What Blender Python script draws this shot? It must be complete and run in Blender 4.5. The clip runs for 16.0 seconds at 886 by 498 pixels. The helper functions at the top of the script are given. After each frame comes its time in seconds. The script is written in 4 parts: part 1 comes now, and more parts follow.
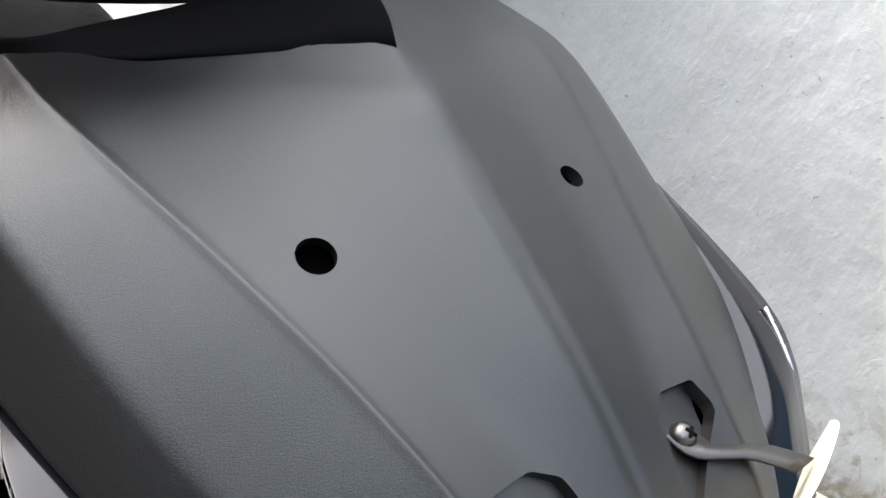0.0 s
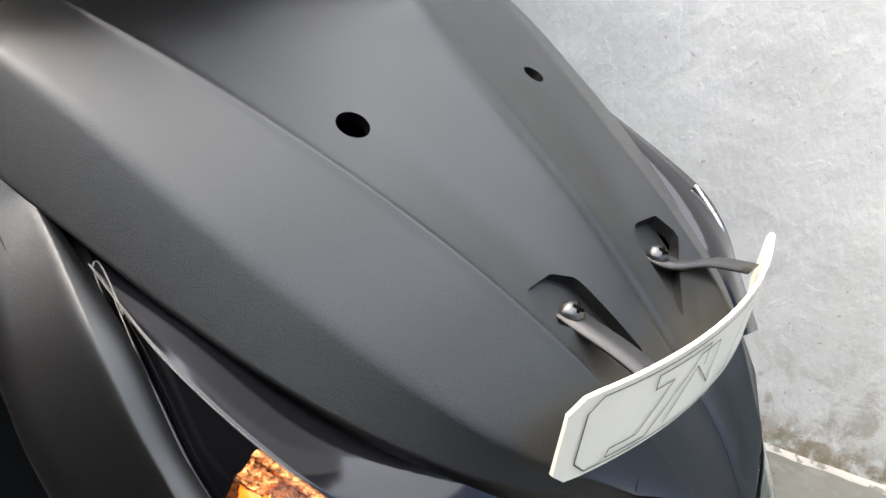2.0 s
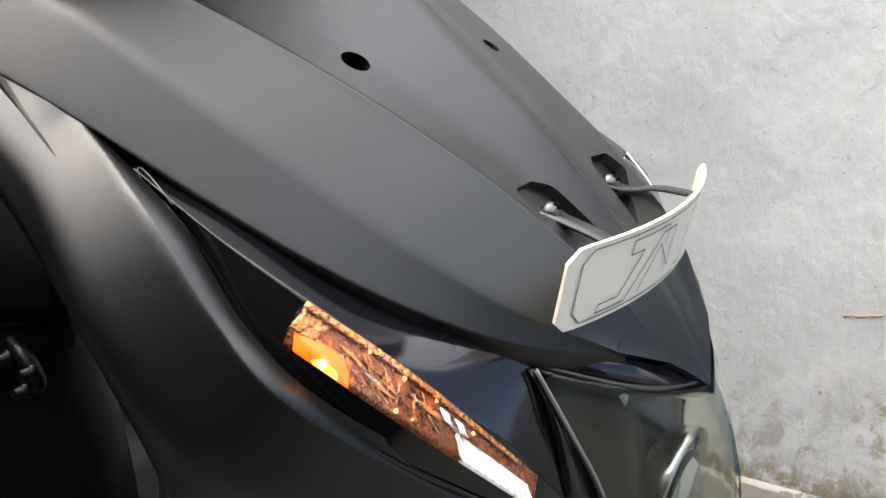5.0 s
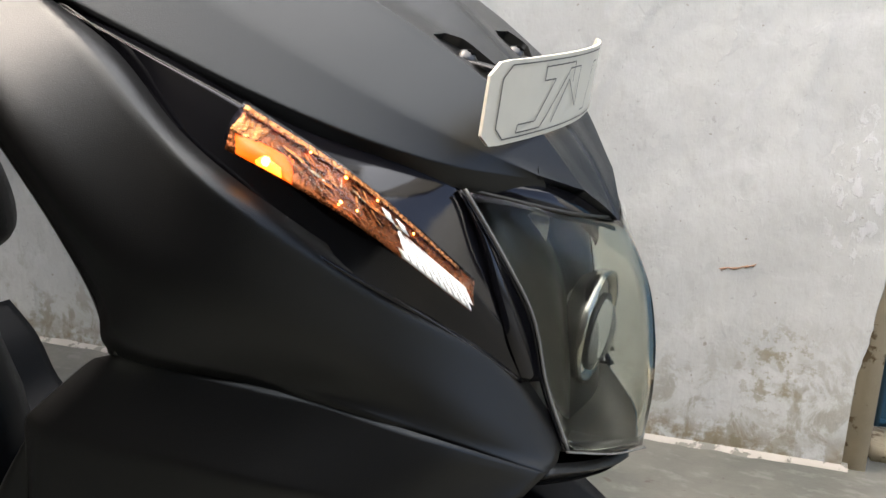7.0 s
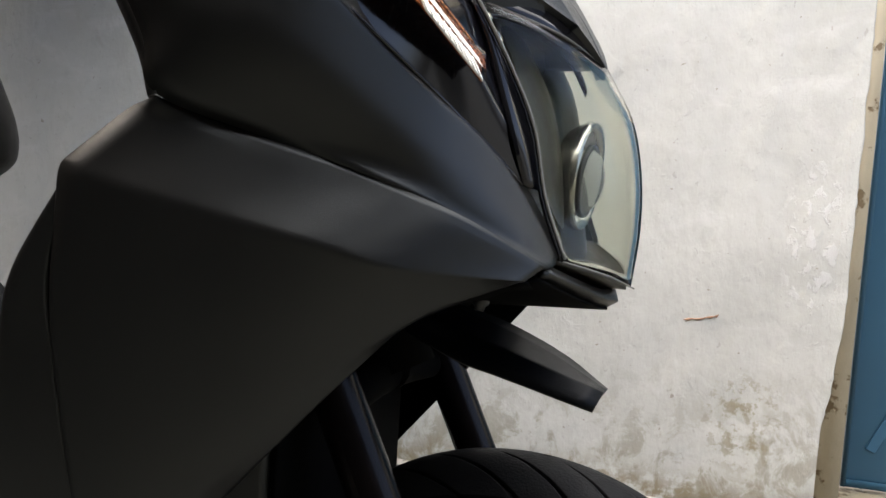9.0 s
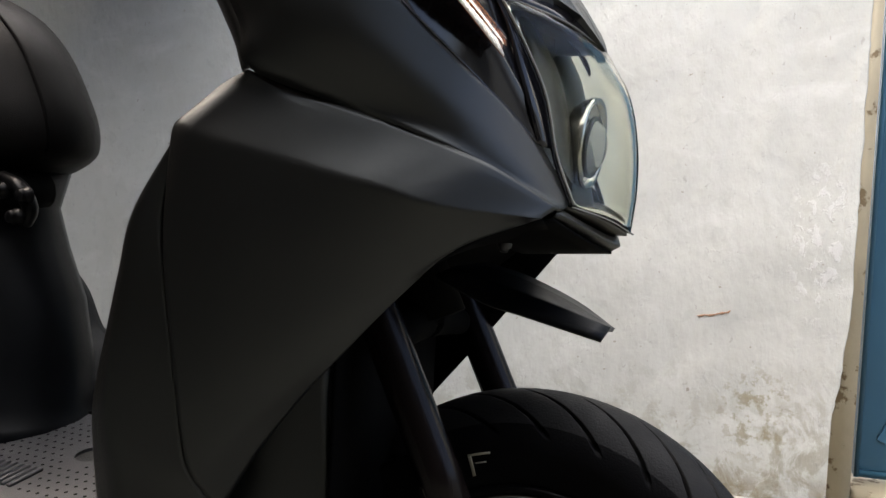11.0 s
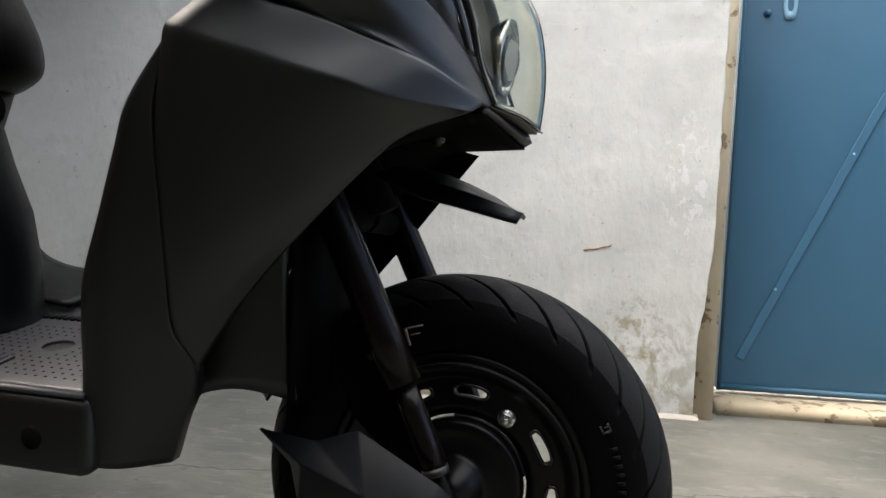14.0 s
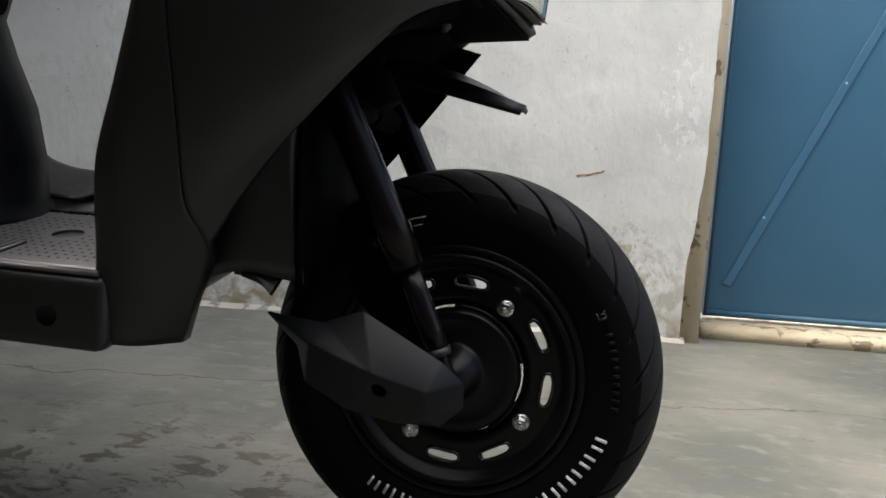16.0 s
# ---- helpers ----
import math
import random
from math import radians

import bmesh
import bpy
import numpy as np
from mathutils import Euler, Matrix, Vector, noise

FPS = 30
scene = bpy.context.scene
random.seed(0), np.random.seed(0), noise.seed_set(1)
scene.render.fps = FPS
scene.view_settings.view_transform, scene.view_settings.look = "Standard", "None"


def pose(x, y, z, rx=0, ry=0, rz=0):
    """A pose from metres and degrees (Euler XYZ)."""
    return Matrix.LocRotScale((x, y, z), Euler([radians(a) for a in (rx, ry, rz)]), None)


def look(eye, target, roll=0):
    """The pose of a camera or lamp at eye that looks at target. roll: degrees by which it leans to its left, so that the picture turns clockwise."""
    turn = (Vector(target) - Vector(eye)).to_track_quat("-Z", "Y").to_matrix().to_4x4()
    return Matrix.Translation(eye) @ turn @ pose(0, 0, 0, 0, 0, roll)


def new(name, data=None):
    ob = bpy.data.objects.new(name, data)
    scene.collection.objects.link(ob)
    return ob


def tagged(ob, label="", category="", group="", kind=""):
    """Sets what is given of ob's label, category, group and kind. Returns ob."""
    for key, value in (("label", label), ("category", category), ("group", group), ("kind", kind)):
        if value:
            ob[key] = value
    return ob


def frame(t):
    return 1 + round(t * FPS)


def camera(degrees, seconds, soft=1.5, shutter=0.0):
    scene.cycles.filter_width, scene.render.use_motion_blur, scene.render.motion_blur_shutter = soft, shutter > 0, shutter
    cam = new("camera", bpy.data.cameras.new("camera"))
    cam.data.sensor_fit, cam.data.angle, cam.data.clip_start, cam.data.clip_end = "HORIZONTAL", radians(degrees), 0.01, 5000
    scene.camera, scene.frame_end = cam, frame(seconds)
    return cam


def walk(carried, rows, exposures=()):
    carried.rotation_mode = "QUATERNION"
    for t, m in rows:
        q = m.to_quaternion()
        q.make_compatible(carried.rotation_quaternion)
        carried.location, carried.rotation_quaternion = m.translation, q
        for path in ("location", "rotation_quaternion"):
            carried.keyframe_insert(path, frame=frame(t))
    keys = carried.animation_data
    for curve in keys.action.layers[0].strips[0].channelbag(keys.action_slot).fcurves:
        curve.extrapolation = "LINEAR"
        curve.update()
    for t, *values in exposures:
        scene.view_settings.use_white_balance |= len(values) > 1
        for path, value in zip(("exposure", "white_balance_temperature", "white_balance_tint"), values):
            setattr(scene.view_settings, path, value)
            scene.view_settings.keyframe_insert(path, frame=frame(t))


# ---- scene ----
cam = camera(57.60, 16.0)
PATH = [
    (0, (0.0884, -0.2285, 1.0135), (-0.5580, 0.3978, 0.5777), 7.00),
    (0.5, (0.0706, -0.2606, 1.0086), (-0.5514, 0.3976, 0.5846), 7.08),
    (1, (0.0882, -0.2939, 1.0006), (-0.5259, 0.3849, 0.5979), 6.06),
    (1.5, (0.1087, -0.3169, 0.9865), (-0.4829, 0.3883, 0.5958), 4.71),
    (2, (0.1181, -0.3287, 0.9635), (-0.4537, 0.3968, 0.5804), 3.58),
    (2.5, (0.1237, -0.3388, 0.9553), (-0.4289, 0.3961, 0.5621), 4.57),
    (3, (0.1241, -0.3581, 0.9387), (-0.4086, 0.4001, 0.5625), 3.91),
    (3.2, (0.1252, -0.3651, 0.9296), (-0.4033, 0.3997, 0.5613), 3.92),
    (5.5, (0.1333, -0.4299, 0.8857), (-0.3364, 0.4129, 0.6229), 2.73),
    (6, (0.1382, -0.4407, 0.8619), (-0.2881, 0.4279, 0.6092), 2.30),
    (6.5, (0.1393, -0.4542, 0.8450), (-0.2632, 0.4275, 0.5989), 2.32),
    (7, (0.1355, -0.4647, 0.8114), (-0.2426, 0.4281, 0.5664), 2.08),
    (7.5, (0.1250, -0.4667, 0.7720), (-0.2362, 0.4345, 0.5324), 1.98),
    (8, (0.1220, -0.4790, 0.7160), (-0.2291, 0.4324, 0.5011), 2.16),
    (8.5, (0.1347, -0.5081, 0.6771), (-0.2147, 0.4152, 0.5174), 2.07),
    (9, (0.1427, -0.5288, 0.6346), (-0.2069, 0.4050, 0.5582), 3.74),
    (9.5, (0.1555, -0.5579, 0.6265), (-0.2067, 0.3718, 0.5597), 3.86),
    (11.8, (0.1804, -0.6616, 0.5684), (-0.1894, 0.2669, 0.5363), 2.27),
    (12, (0.1815, -0.6697, 0.5678), (-0.1780, 0.2625, 0.5266), 2.16),
    (12.5, (0.1842, -0.6928, 0.5604), (-0.1452, 0.2501, 0.5113), 1.95),
    (13, (0.1805, -0.7163, 0.5436), (-0.1123, 0.2383, 0.4901), 2.37),
    (13.5, (0.1733, -0.7413, 0.5327), (-0.0861, 0.2225, 0.4714), 2.77),
    (14, (0.1746, -0.7585, 0.5194), (-0.0646, 0.2098, 0.4482), 2.50),
    (14.5, (0.1729, -0.7715, 0.5007), (-0.0498, 0.1996, 0.4143), 2.43),
    (15, (0.1749, -0.7768, 0.4868), (-0.0445, 0.1928, 0.3783), 2.65),
    (15.5, (0.1718, -0.7830, 0.4748), (-0.0468, 0.1850, 0.3514), 2.96),
    (16, (0.1684, -0.7861, 0.4648), (-0.0514, 0.1799, 0.3290), 3.23),
]
EXPOSURE = [(0, 3.0, 6650, 9), (3, 2.9, 6850, 11), (5.5, 2.55, 6900, 11), (7, 2.5, 7050, 11), (9.5, 2.65, 7250, 11), (12.5, 2.65, 7150, 10), (16, 2.45, 7000, 9)]
walk(cam, [(t, look(e, g, r)) for t, e, g, r in PATH], EXPOSURE)

# ---- world and light ----
world = bpy.data.worlds.new("sky")
scene.world = world
world.use_nodes = True
wn = world.node_tree.nodes
sky = wn.new("ShaderNodeTexSky")
sky.sky_type, sky.sun_disc = "NISHITA", False
sky.sun_elevation, sky.sun_rotation = radians(58), radians(262)
sky.air_density, sky.dust_density, sky.ozone_density = 0.5, 5.0, 1.0
world.node_tree.links.new(sky.outputs[0], wn["Background"].inputs[0])
wn["Background"].inputs[1].default_value = 0.15
sun_data = bpy.data.lights.new("sun", "SUN")
sun_data.energy, sun_data.angle, sun_data.color = 1.6, radians(156), (0.98, 1.0, 1.0)
sun = new("sun", sun_data)
sun.matrix_world = look((-1.5, -0.2, 2.4), (0, 0, 0))


# ---- materials ----
def mat(name, color, rough=0.5, metal=0.0, coat=0.0, var=0.0, scale=40.0, bump=0.0, bump_scale=200.0, spec=0.5, trans=0.0, ior=1.45):
    m = bpy.data.materials.new(name)
    m.use_nodes = True
    nt = m.node_tree
    b = nt.nodes["Principled BSDF"]
    b.inputs["Base Color"].default_value = (*color, 1)
    b.inputs["Roughness"].default_value = rough
    b.inputs["Metallic"].default_value = metal
    b.inputs["Coat Weight"].default_value = coat
    b.inputs["Coat Roughness"].default_value = 0.05
    b.inputs["Specular IOR Level"].default_value = spec
    b.inputs["Transmission Weight"].default_value = trans
    b.inputs["IOR"].default_value = ior
    tc = nt.nodes.new("ShaderNodeTexCoord")
    if var:
        n = nt.nodes.new("ShaderNodeTexNoise")
        n.inputs["Scale"].default_value, n.inputs["Detail"].default_value = scale, 6
        nt.links.new(tc.outputs["Object"], n.inputs["Vector"])
        mp = nt.nodes.new("ShaderNodeMapRange")
        mp.inputs[3].default_value, mp.inputs[4].default_value = max(rough - var, 0.02), rough + var
        nt.links.new(n.outputs[0], mp.inputs[0])
        nt.links.new(mp.outputs[0], b.inputs["Roughness"])
        mx = nt.nodes.new("ShaderNodeMixRGB")
        mx.inputs[1].default_value = (*[c * (1 - var) for c in color], 1)
        mx.inputs[2].default_value = (*[min(c * (1 + var), 1) for c in color], 1)
        nt.links.new(n.outputs[0], mx.inputs[0])
        nt.links.new(mx.outputs[0], b.inputs["Base Color"])
    if bump:
        n2 = nt.nodes.new("ShaderNodeTexNoise")
        n2.inputs["Scale"].default_value, n2.inputs["Detail"].default_value = bump_scale, 4
        nt.links.new(tc.outputs["Object"], n2.inputs["Vector"])
        bp = nt.nodes.new("ShaderNodeBump")
        bp.inputs["Strength"].default_value, bp.inputs["Distance"].default_value = bump, 0.002
        nt.links.new(n2.outputs[0], bp.inputs["Height"])
        nt.links.new(bp.outputs[0], b.inputs["Normal"])
    return m


def emit(name, color, strength):
    m = bpy.data.materials.new(name)
    m.use_nodes = True
    b = m.node_tree.nodes["Principled BSDF"]
    b.inputs["Base Color"].default_value = (*color, 1)
    b.inputs["Emission Color"].default_value = (*color, 1)
    b.inputs["Emission Strength"].default_value = strength
    return m


PAINT = mat("satin_black_paint", (0.0046, 0.0044, 0.0042), 0.33, 0.0, 0.0, 0.06, 400, 0.17, 2300, 0.53)
PAINT.node_tree.nodes["Principled BSDF"].inputs["Specular Tint"].default_value = (0.94, 1.0, 1.0, 1)
GLOSS = mat("gloss_black", (0.004, 0.004, 0.005), 0.11, 0.0, 0.0)
PLASTIC = mat("black_plastic", (0.0034, 0.0040, 0.0050), 0.38, 0, 0, 0.1, 60, 0.12, 1500, 0.13)
GUARD = mat("guard_plastic", (0.0042, 0.0054, 0.0072), 0.36, 0, 0, 0.1, 60, 0.12, 1500, 0.22)
DARK = mat("inner_black", (0.002, 0.002, 0.002), 0.8, spec=0.05)
RUBBER = mat("tyre_rubber", (0.0028, 0.0028, 0.0032), 0.5, 0, 0, 0.15, 30, 0.2, 600, 0.05)
TREAD = mat("dusty_tread_rubber", (0.0085, 0.0085, 0.0088), 0.55, 0, 0, 0.3, 45, 0.25, 500, 0.12)
STEEL_BLACK = mat("black_enamel_steel", (0.003, 0.003, 0.0034), 0.33, 0, 0, 0.1, 30, 0, 200, 0.2)
FORK = mat("dark_fork_metal", (0.005, 0.0036, 0.0034), 0.24, 0.0, 0, 0.06, 50, 0, 200, 0.16)
CHROME = mat("zinc_steel", (0.52, 0.52, 0.50), 0.28, 1.0, 0, 0.08, 120)
STRAP = mat("grey_strap", (0.03, 0.03, 0.03), 0.42, 0.5, 0, 0.1, 90)
CREAM = mat("cream_plastic", (0.62, 0.60, 0.50), 0.4, 0, 0, 0.08, 40)
LINE = mat("engraved_line", (0.08, 0.08, 0.07), 0.6)
VINYL = mat("seat_vinyl", (0.0045, 0.0042, 0.0042), 0.42, 0, 0, 0.1, 80, 0.25, 900, 0.09)
THREAD = mat("grey_thread", (0.08, 0.08, 0.08), 0.7)
REFLB = mat("bright_reflector", (0.52, 0.51, 0.48), 0.22, 1.0, 0, 0.04, 90, 0.1, 120)
MATGREY = mat("floor_mat_grey", (0.034, 0.035, 0.039), 0.42, 0, 0, 0.1, 60, 0.1, 1200)
LENS_GLASS = mat("smoky_lens", (0.78, 0.80, 0.74), 0.03, 0, 0, 0, 1, 0, 1, 0.5, 1.0, 1.25)
SCREW = mat("screw_steel", (0.085, 0.085, 0.083), 0.34, 1.0, 0, 0.08, 200)
GLASS = mat("clear_lens", (0.95, 0.96, 0.94), 0.02, 0, 0, 0, 1, 0, 1, 0.5, 1.0, 1.25)
REFL = mat("lamp_reflector", (0.032, 0.031, 0.026), 0.4, 0.3, 0, 0.05, 60)
DOME = mat("lamp_dome_glass", (0.93, 0.94, 0.90), 0.02, 0, 0, 0, 1, 0, 1, 0.8, 0.88, 1.12)
SMOKED = mat("smoked_amber_reflector", (0.19, 0.055, 0.016), 0.22, 0.8, 0, 0.3, 300, 0.4, 500)
TINT = mat("amber_plastic", (0.52, 0.15, 0.025), 0.18, 0.35, 0, 0.25, 350, 0.3, 700)
COPPER = mat("amber_tinted_silver", (0.46, 0.18, 0.06), 0.2, 0.9, 0, 0.35, 500, 0.8, 420)
SILVER = mat("faceted_silver", (0.42, 0.33, 0.23), 0.16, 1.0, 0, 0.3, 500, 0.9, 420)
RIBWHITE = mat("ribbed_white_reflector", (0.86, 0.86, 0.83), 0.25, 0.15, 0, 0.04, 90)
CORE = emit("lit_amber_core", (1.0, 0.30, 0.02), 1.3)
GLOW = emit("lit_amber_cup", (1.0, 0.10, 0.004), 0.34)
BULB = emit("amber_bulb", (1.0, 0.38, 0.05), 5.0)
EDGE = mat("clear_lens_edge", (0.16, 0.16, 0.15), 0.2, 0.0, 0, 0.1, 200)
MARK = mat("grey_print", (0.22, 0.20, 0.15), 0.6)
FAINT = mat("faint_moulding", (0.022, 0.022, 0.022), 0.5)
MOULDED = mat("moulded_rubber", (0.0045, 0.0045, 0.005), 0.5, spec=0.1)
WHITE = mat("white_print", (0.6, 0.6, 0.58), 0.6)
BLUE = mat("blue_enamel", (0.028, 0.095, 0.155), 0.45, 0, 0, 0.12, 6, 0.1, 60)


class Nodes:
    """A short way to wire a material's colour and relief."""
    def __init__(self, m):
        self.t = m.node_tree
        self.b = self.t.nodes["Principled BSDF"]
        self.co = self.t.nodes.new("ShaderNodeTexCoord").outputs["Object"]
        sep = self.t.nodes.new("ShaderNodeSeparateXYZ")
        self.t.links.new(self.co, sep.inputs[0])
        self.x, self.y, self.z = sep.outputs

    def put(self, socket, v):
        if isinstance(v, (int, float)):
            socket.default_value = v
        elif isinstance(v, tuple):
            socket.default_value = (*v, 1)
        else:
            self.t.links.new(v, socket)

    def noise(self, scale, detail=6, rough=0.55, stretch=(1, 1, 1), twist=0.0):
        mp = self.t.nodes.new("ShaderNodeMapping")
        mp.inputs["Scale"].default_value = stretch
        self.t.links.new(self.co, mp.inputs[0])
        n = self.t.nodes.new("ShaderNodeTexNoise")
        n.inputs["Scale"].default_value, n.inputs["Detail"].default_value, n.inputs["Roughness"].default_value, n.inputs["Distortion"].default_value = scale, detail, rough, twist
        self.t.links.new(mp.outputs[0], n.inputs["Vector"])
        return n.outputs[0]

    def step(self, v, lo, hi):
        m = self.t.nodes.new("ShaderNodeMapRange")
        m.interpolation_type = "SMOOTHSTEP"
        self.put(m.inputs[0], v)
        m.inputs[1].default_value, m.inputs[2].default_value = lo, hi
        return m.outputs[0]

    def math(self, op, a, b=0.0):
        m = self.t.nodes.new("ShaderNodeMath")
        m.operation = op
        self.put(m.inputs[0], a)
        self.put(m.inputs[1], b)
        return m.outputs[0]

    def mix(self, f, a, b):
        m = self.t.nodes.new("ShaderNodeMixRGB")
        self.put(m.inputs[0], f)
        self.put(m.inputs[1], a)
        self.put(m.inputs[2], b)
        return m.outputs[0]

    def relief(self, h, depth, strength=1.0, before=None):
        n = self.t.nodes.new("ShaderNodeBump")
        n.inputs["Strength"].default_value, n.inputs["Distance"].default_value = strength, depth
        self.t.links.new(h, n.inputs["Height"])
        if before:
            self.t.links.new(before, n.inputs["Normal"])
        return n.outputs[0]

    def finish(self, color, normal=None):
        self.put(self.b.inputs["Base Color"], color)
        if normal:
            self.t.links.new(normal, self.b.inputs["Normal"])


def plaster(name):
    m = mat(name, (0.8, 0.8, 0.8), 0.72, spec=0.3)
    n = Nodes(m)
    tone = n.step(n.noise(2.5, 5), 0.35, 0.7)
    c = n.mix(tone, (0.44, 0.446, 0.420), (0.378, 0.382, 0.355))
    c = n.mix(n.math("MULTIPLY", n.step(n.noise(22, 8, 0.65), 0.56, 0.66), 0.30), c, (0.31, 0.315, 0.292))
    # damp stains that climb from the floor
    rise = n.step(n.math("ADD", n.z, n.math("MULTIPLY", n.noise(5, 5), 0.34)), 0.52, 0.16)
    blot = n.step(n.noise(16, 9, 0.68, (1, 1, 0.8), 0.5), 0.48, 0.60)
    c = n.mix(n.math("MULTIPLY", n.math("MULTIPLY", rise, blot), 0.8), c, (0.20, 0.182, 0.125))
    # a mouldy patch beside the door
    spot = n.math("ADD", n.math("POWER", n.math("MULTIPLY", n.math("ADD", n.x, -0.17), 11), 2), n.math("POWER", n.math("MULTIPLY", n.math("ADD", n.z, -0.19), 9), 2))
    spot = n.math("MULTIPLY", n.step(spot, 1.3, 0.0), n.step(n.noise(38, 8, 0.66), 0.49, 0.58))
    c = n.mix(n.math("MULTIPLY", spot, 0.8), c, (0.20, 0.175, 0.105))
    c = n.mix(n.math("MULTIPLY", n.step(n.math("ADD", n.z, n.math("MULTIPLY", n.noise(7, 4), 0.09)), 0.15, 0.05), n.step(n.noise(28, 7, 0.62), 0.38, 0.56)), c, (0.19, 0.158, 0.10))
    # chipped specks
    speck = n.step(n.noise(55, 3, 0.5), 0.70, 0.735)
    c = n.mix(n.math("MULTIPLY", speck, 0.75), c, (0.22, 0.19, 0.16))
    chip = n.step(n.noise(75, 5, 0.6, (1, 1, 0.7), 0.6), 0.655, 0.685)
    c = n.mix(n.math("MULTIPLY", chip, 0.55), c, (0.27, 0.265, 0.25))
    # whitish and dull cream mottling, with light and shade of lumps painted in
    lump_pale = n.step(n.noise(9, 7, 0.62, (0.7, 1, 1.6), 0.4), 0.50, 0.72)
    c = n.mix(n.math("MULTIPLY", lump_pale, 0.34), c, (0.53, 0.535, 0.52))
    lump_dull = n.step(n.noise(24, 4, 0.55, (1.5, 1, 0.8), 0.8), 0.52, 0.62)
    c = n.mix(n.math("MULTIPLY", lump_dull, 0.16), c, (0.34, 0.335, 0.30))
    r = n.relief(n.noise(6, 3, 0.5, (1.3, 1, 0.8), 0.3), 0.014, 0.8)
    r = n.relief(n.noise(30, 5, 0.6, (1.4, 1, 0.8)), 0.0040, 0.9, r)
    r = n.relief(n.step(n.noise(13, 6, 0.6, (1.2, 1, 0.8), 0.5), 0.57, 0.66), 0.0018, 0.35, r)
    flake = n.math("ADD", n.math("POWER", n.math("MULTIPLY", n.math("ADD", n.x, -0.27), 16), 2), n.math("POWER", n.math("MULTIPLY", n.math("ADD", n.z, -0.57), 5.5), 2))
    flake = n.math("MULTIPLY", n.step(flake, 1.3, 0.2), n.step(n.noise(34, 6, 0.6, (1.3, 1, 0.8), 0.4), 0.53, 0.58))
    c = n.mix(n.math("MULTIPLY", flake, 0.5), c, (0.53, 0.54, 0.535))
    r = n.relief(flake, 0.0025, 0.45, r)
    n.finish(c, r)
    return m


def ground():
    m = mat("worn_concrete", (0.2, 0.2, 0.18), 0.55, spec=0.4)
    n = Nodes(m)
    c = n.mix(n.step(n.noise(3.2, 8, 0.6), 0.35, 0.68), (0.070, 0.075, 0.066), (0.125, 0.124, 0.108))
    c = n.mix(n.math("MULTIPLY", n.step(n.noise(13, 8, 0.65, (1, 1.8, 1)), 0.52, 0.66), 0.6), c, (0.155, 0.155, 0.145))
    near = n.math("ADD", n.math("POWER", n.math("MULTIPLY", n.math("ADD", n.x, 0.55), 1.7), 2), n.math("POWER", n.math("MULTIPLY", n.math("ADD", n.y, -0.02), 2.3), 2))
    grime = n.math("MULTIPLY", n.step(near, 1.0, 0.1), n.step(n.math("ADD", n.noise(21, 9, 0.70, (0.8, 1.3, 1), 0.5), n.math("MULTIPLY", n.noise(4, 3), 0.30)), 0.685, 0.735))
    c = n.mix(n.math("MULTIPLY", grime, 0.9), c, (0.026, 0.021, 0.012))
    c = n.mix(n.math("MULTIPLY", n.step(n.noise(26, 7, 0.66, (0.8, 1.2, 1), 0.3), 0.63, 0.68), 0.7), c, (0.045, 0.036, 0.024))
    wander = n.math("MULTIPLY", n.math("SUBTRACT", n.noise(5, 8, 0.65), 0.5), 0.16)
    line = n.math("ABSOLUTE", n.math("SUBTRACT", n.math("ADD", n.y, wander), n.math("ADD", 0.655, n.math("MULTIPLY", n.x, 0.22))))
    crack = n.step(line, 0.004, 0.0012)
    c = n.mix(n.math("MULTIPLY", crack, 0.8), c, (0.04, 0.032, 0.025))
    r = n.relief(n.noise(9, 6), 0.006, 0.4)
    r = n.relief(n.noise(80, 5), 0.0015, 0.5, r)
    r = n.relief(n.math("SUBTRACT", 1.0, crack), 0.003, 0.8, r)
    n.finish(c, r)
    n.put(n.b.inputs["Roughness"], n.math("ADD", 0.42, n.math("MULTIPLY", n.noise(8, 6), 0.3)))
    return m


def chipped(name, paint, under, scale, at):
    m = mat(name, paint, 0.6, spec=0.4)
    n = Nodes(m)
    c = n.mix(n.step(n.noise(6, 5), 0.3, 0.7), paint, tuple(v * 0.82 for v in paint))
    chip = n.step(n.noise(scale, 8, 0.62), at, at + 0.04)
    c = n.mix(n.math("MULTIPLY", chip, 0.85), c, under)
    r = n.relief(n.math("SUBTRACT", 1.0, chip), 0.002, 0.7, n.relief(n.noise(70, 5), 0.003, 0.5))
    n.finish(c, r)
    return m


FRAME_CREAM = chipped("cream_frame", (0.54, 0.46, 0.32), (0.17, 0.11, 0.05), 11, 0.56)
SILL = chipped("sill_plaster", (0.44, 0.38, 0.27), (0.17, 0.13, 0.08), 16, 0.55)
WALL = plaster("white_plaster")
# dark, for the added out-of-view light blockers only
LIGHT_BLOCK = mat("dark_light_blocker", (0.03, 0.029, 0.027), 0.8, 0, 0, 0.15, 5, 0.3, 40)
CONCRETE = ground()
RUST = mat("rust", (0.24, 0.14, 0.085), 0.8, 0, 0, 0.3, 90, 0.4, 300)
SPILL = chipped("spilled_paint", (0.34, 0.32, 0.28), (0.12, 0.12, 0.10), 26, 0.53)
LATCH = mat("pale_blue_enamel", (0.16, 0.30, 0.40), 0.45, 0, 0, 0.15, 40)


# ---- building helpers ----
def part(name, bm, material, parent, label=""):
    me = bpy.data.meshes.new(name)
    bm.to_mesh(me)
    bm.free()
    for p in me.polygons:
        p.use_smooth = True
    me.materials.append(material)
    ob = new(name, me)
    ob.parent = parent
    return tagged(ob, label)


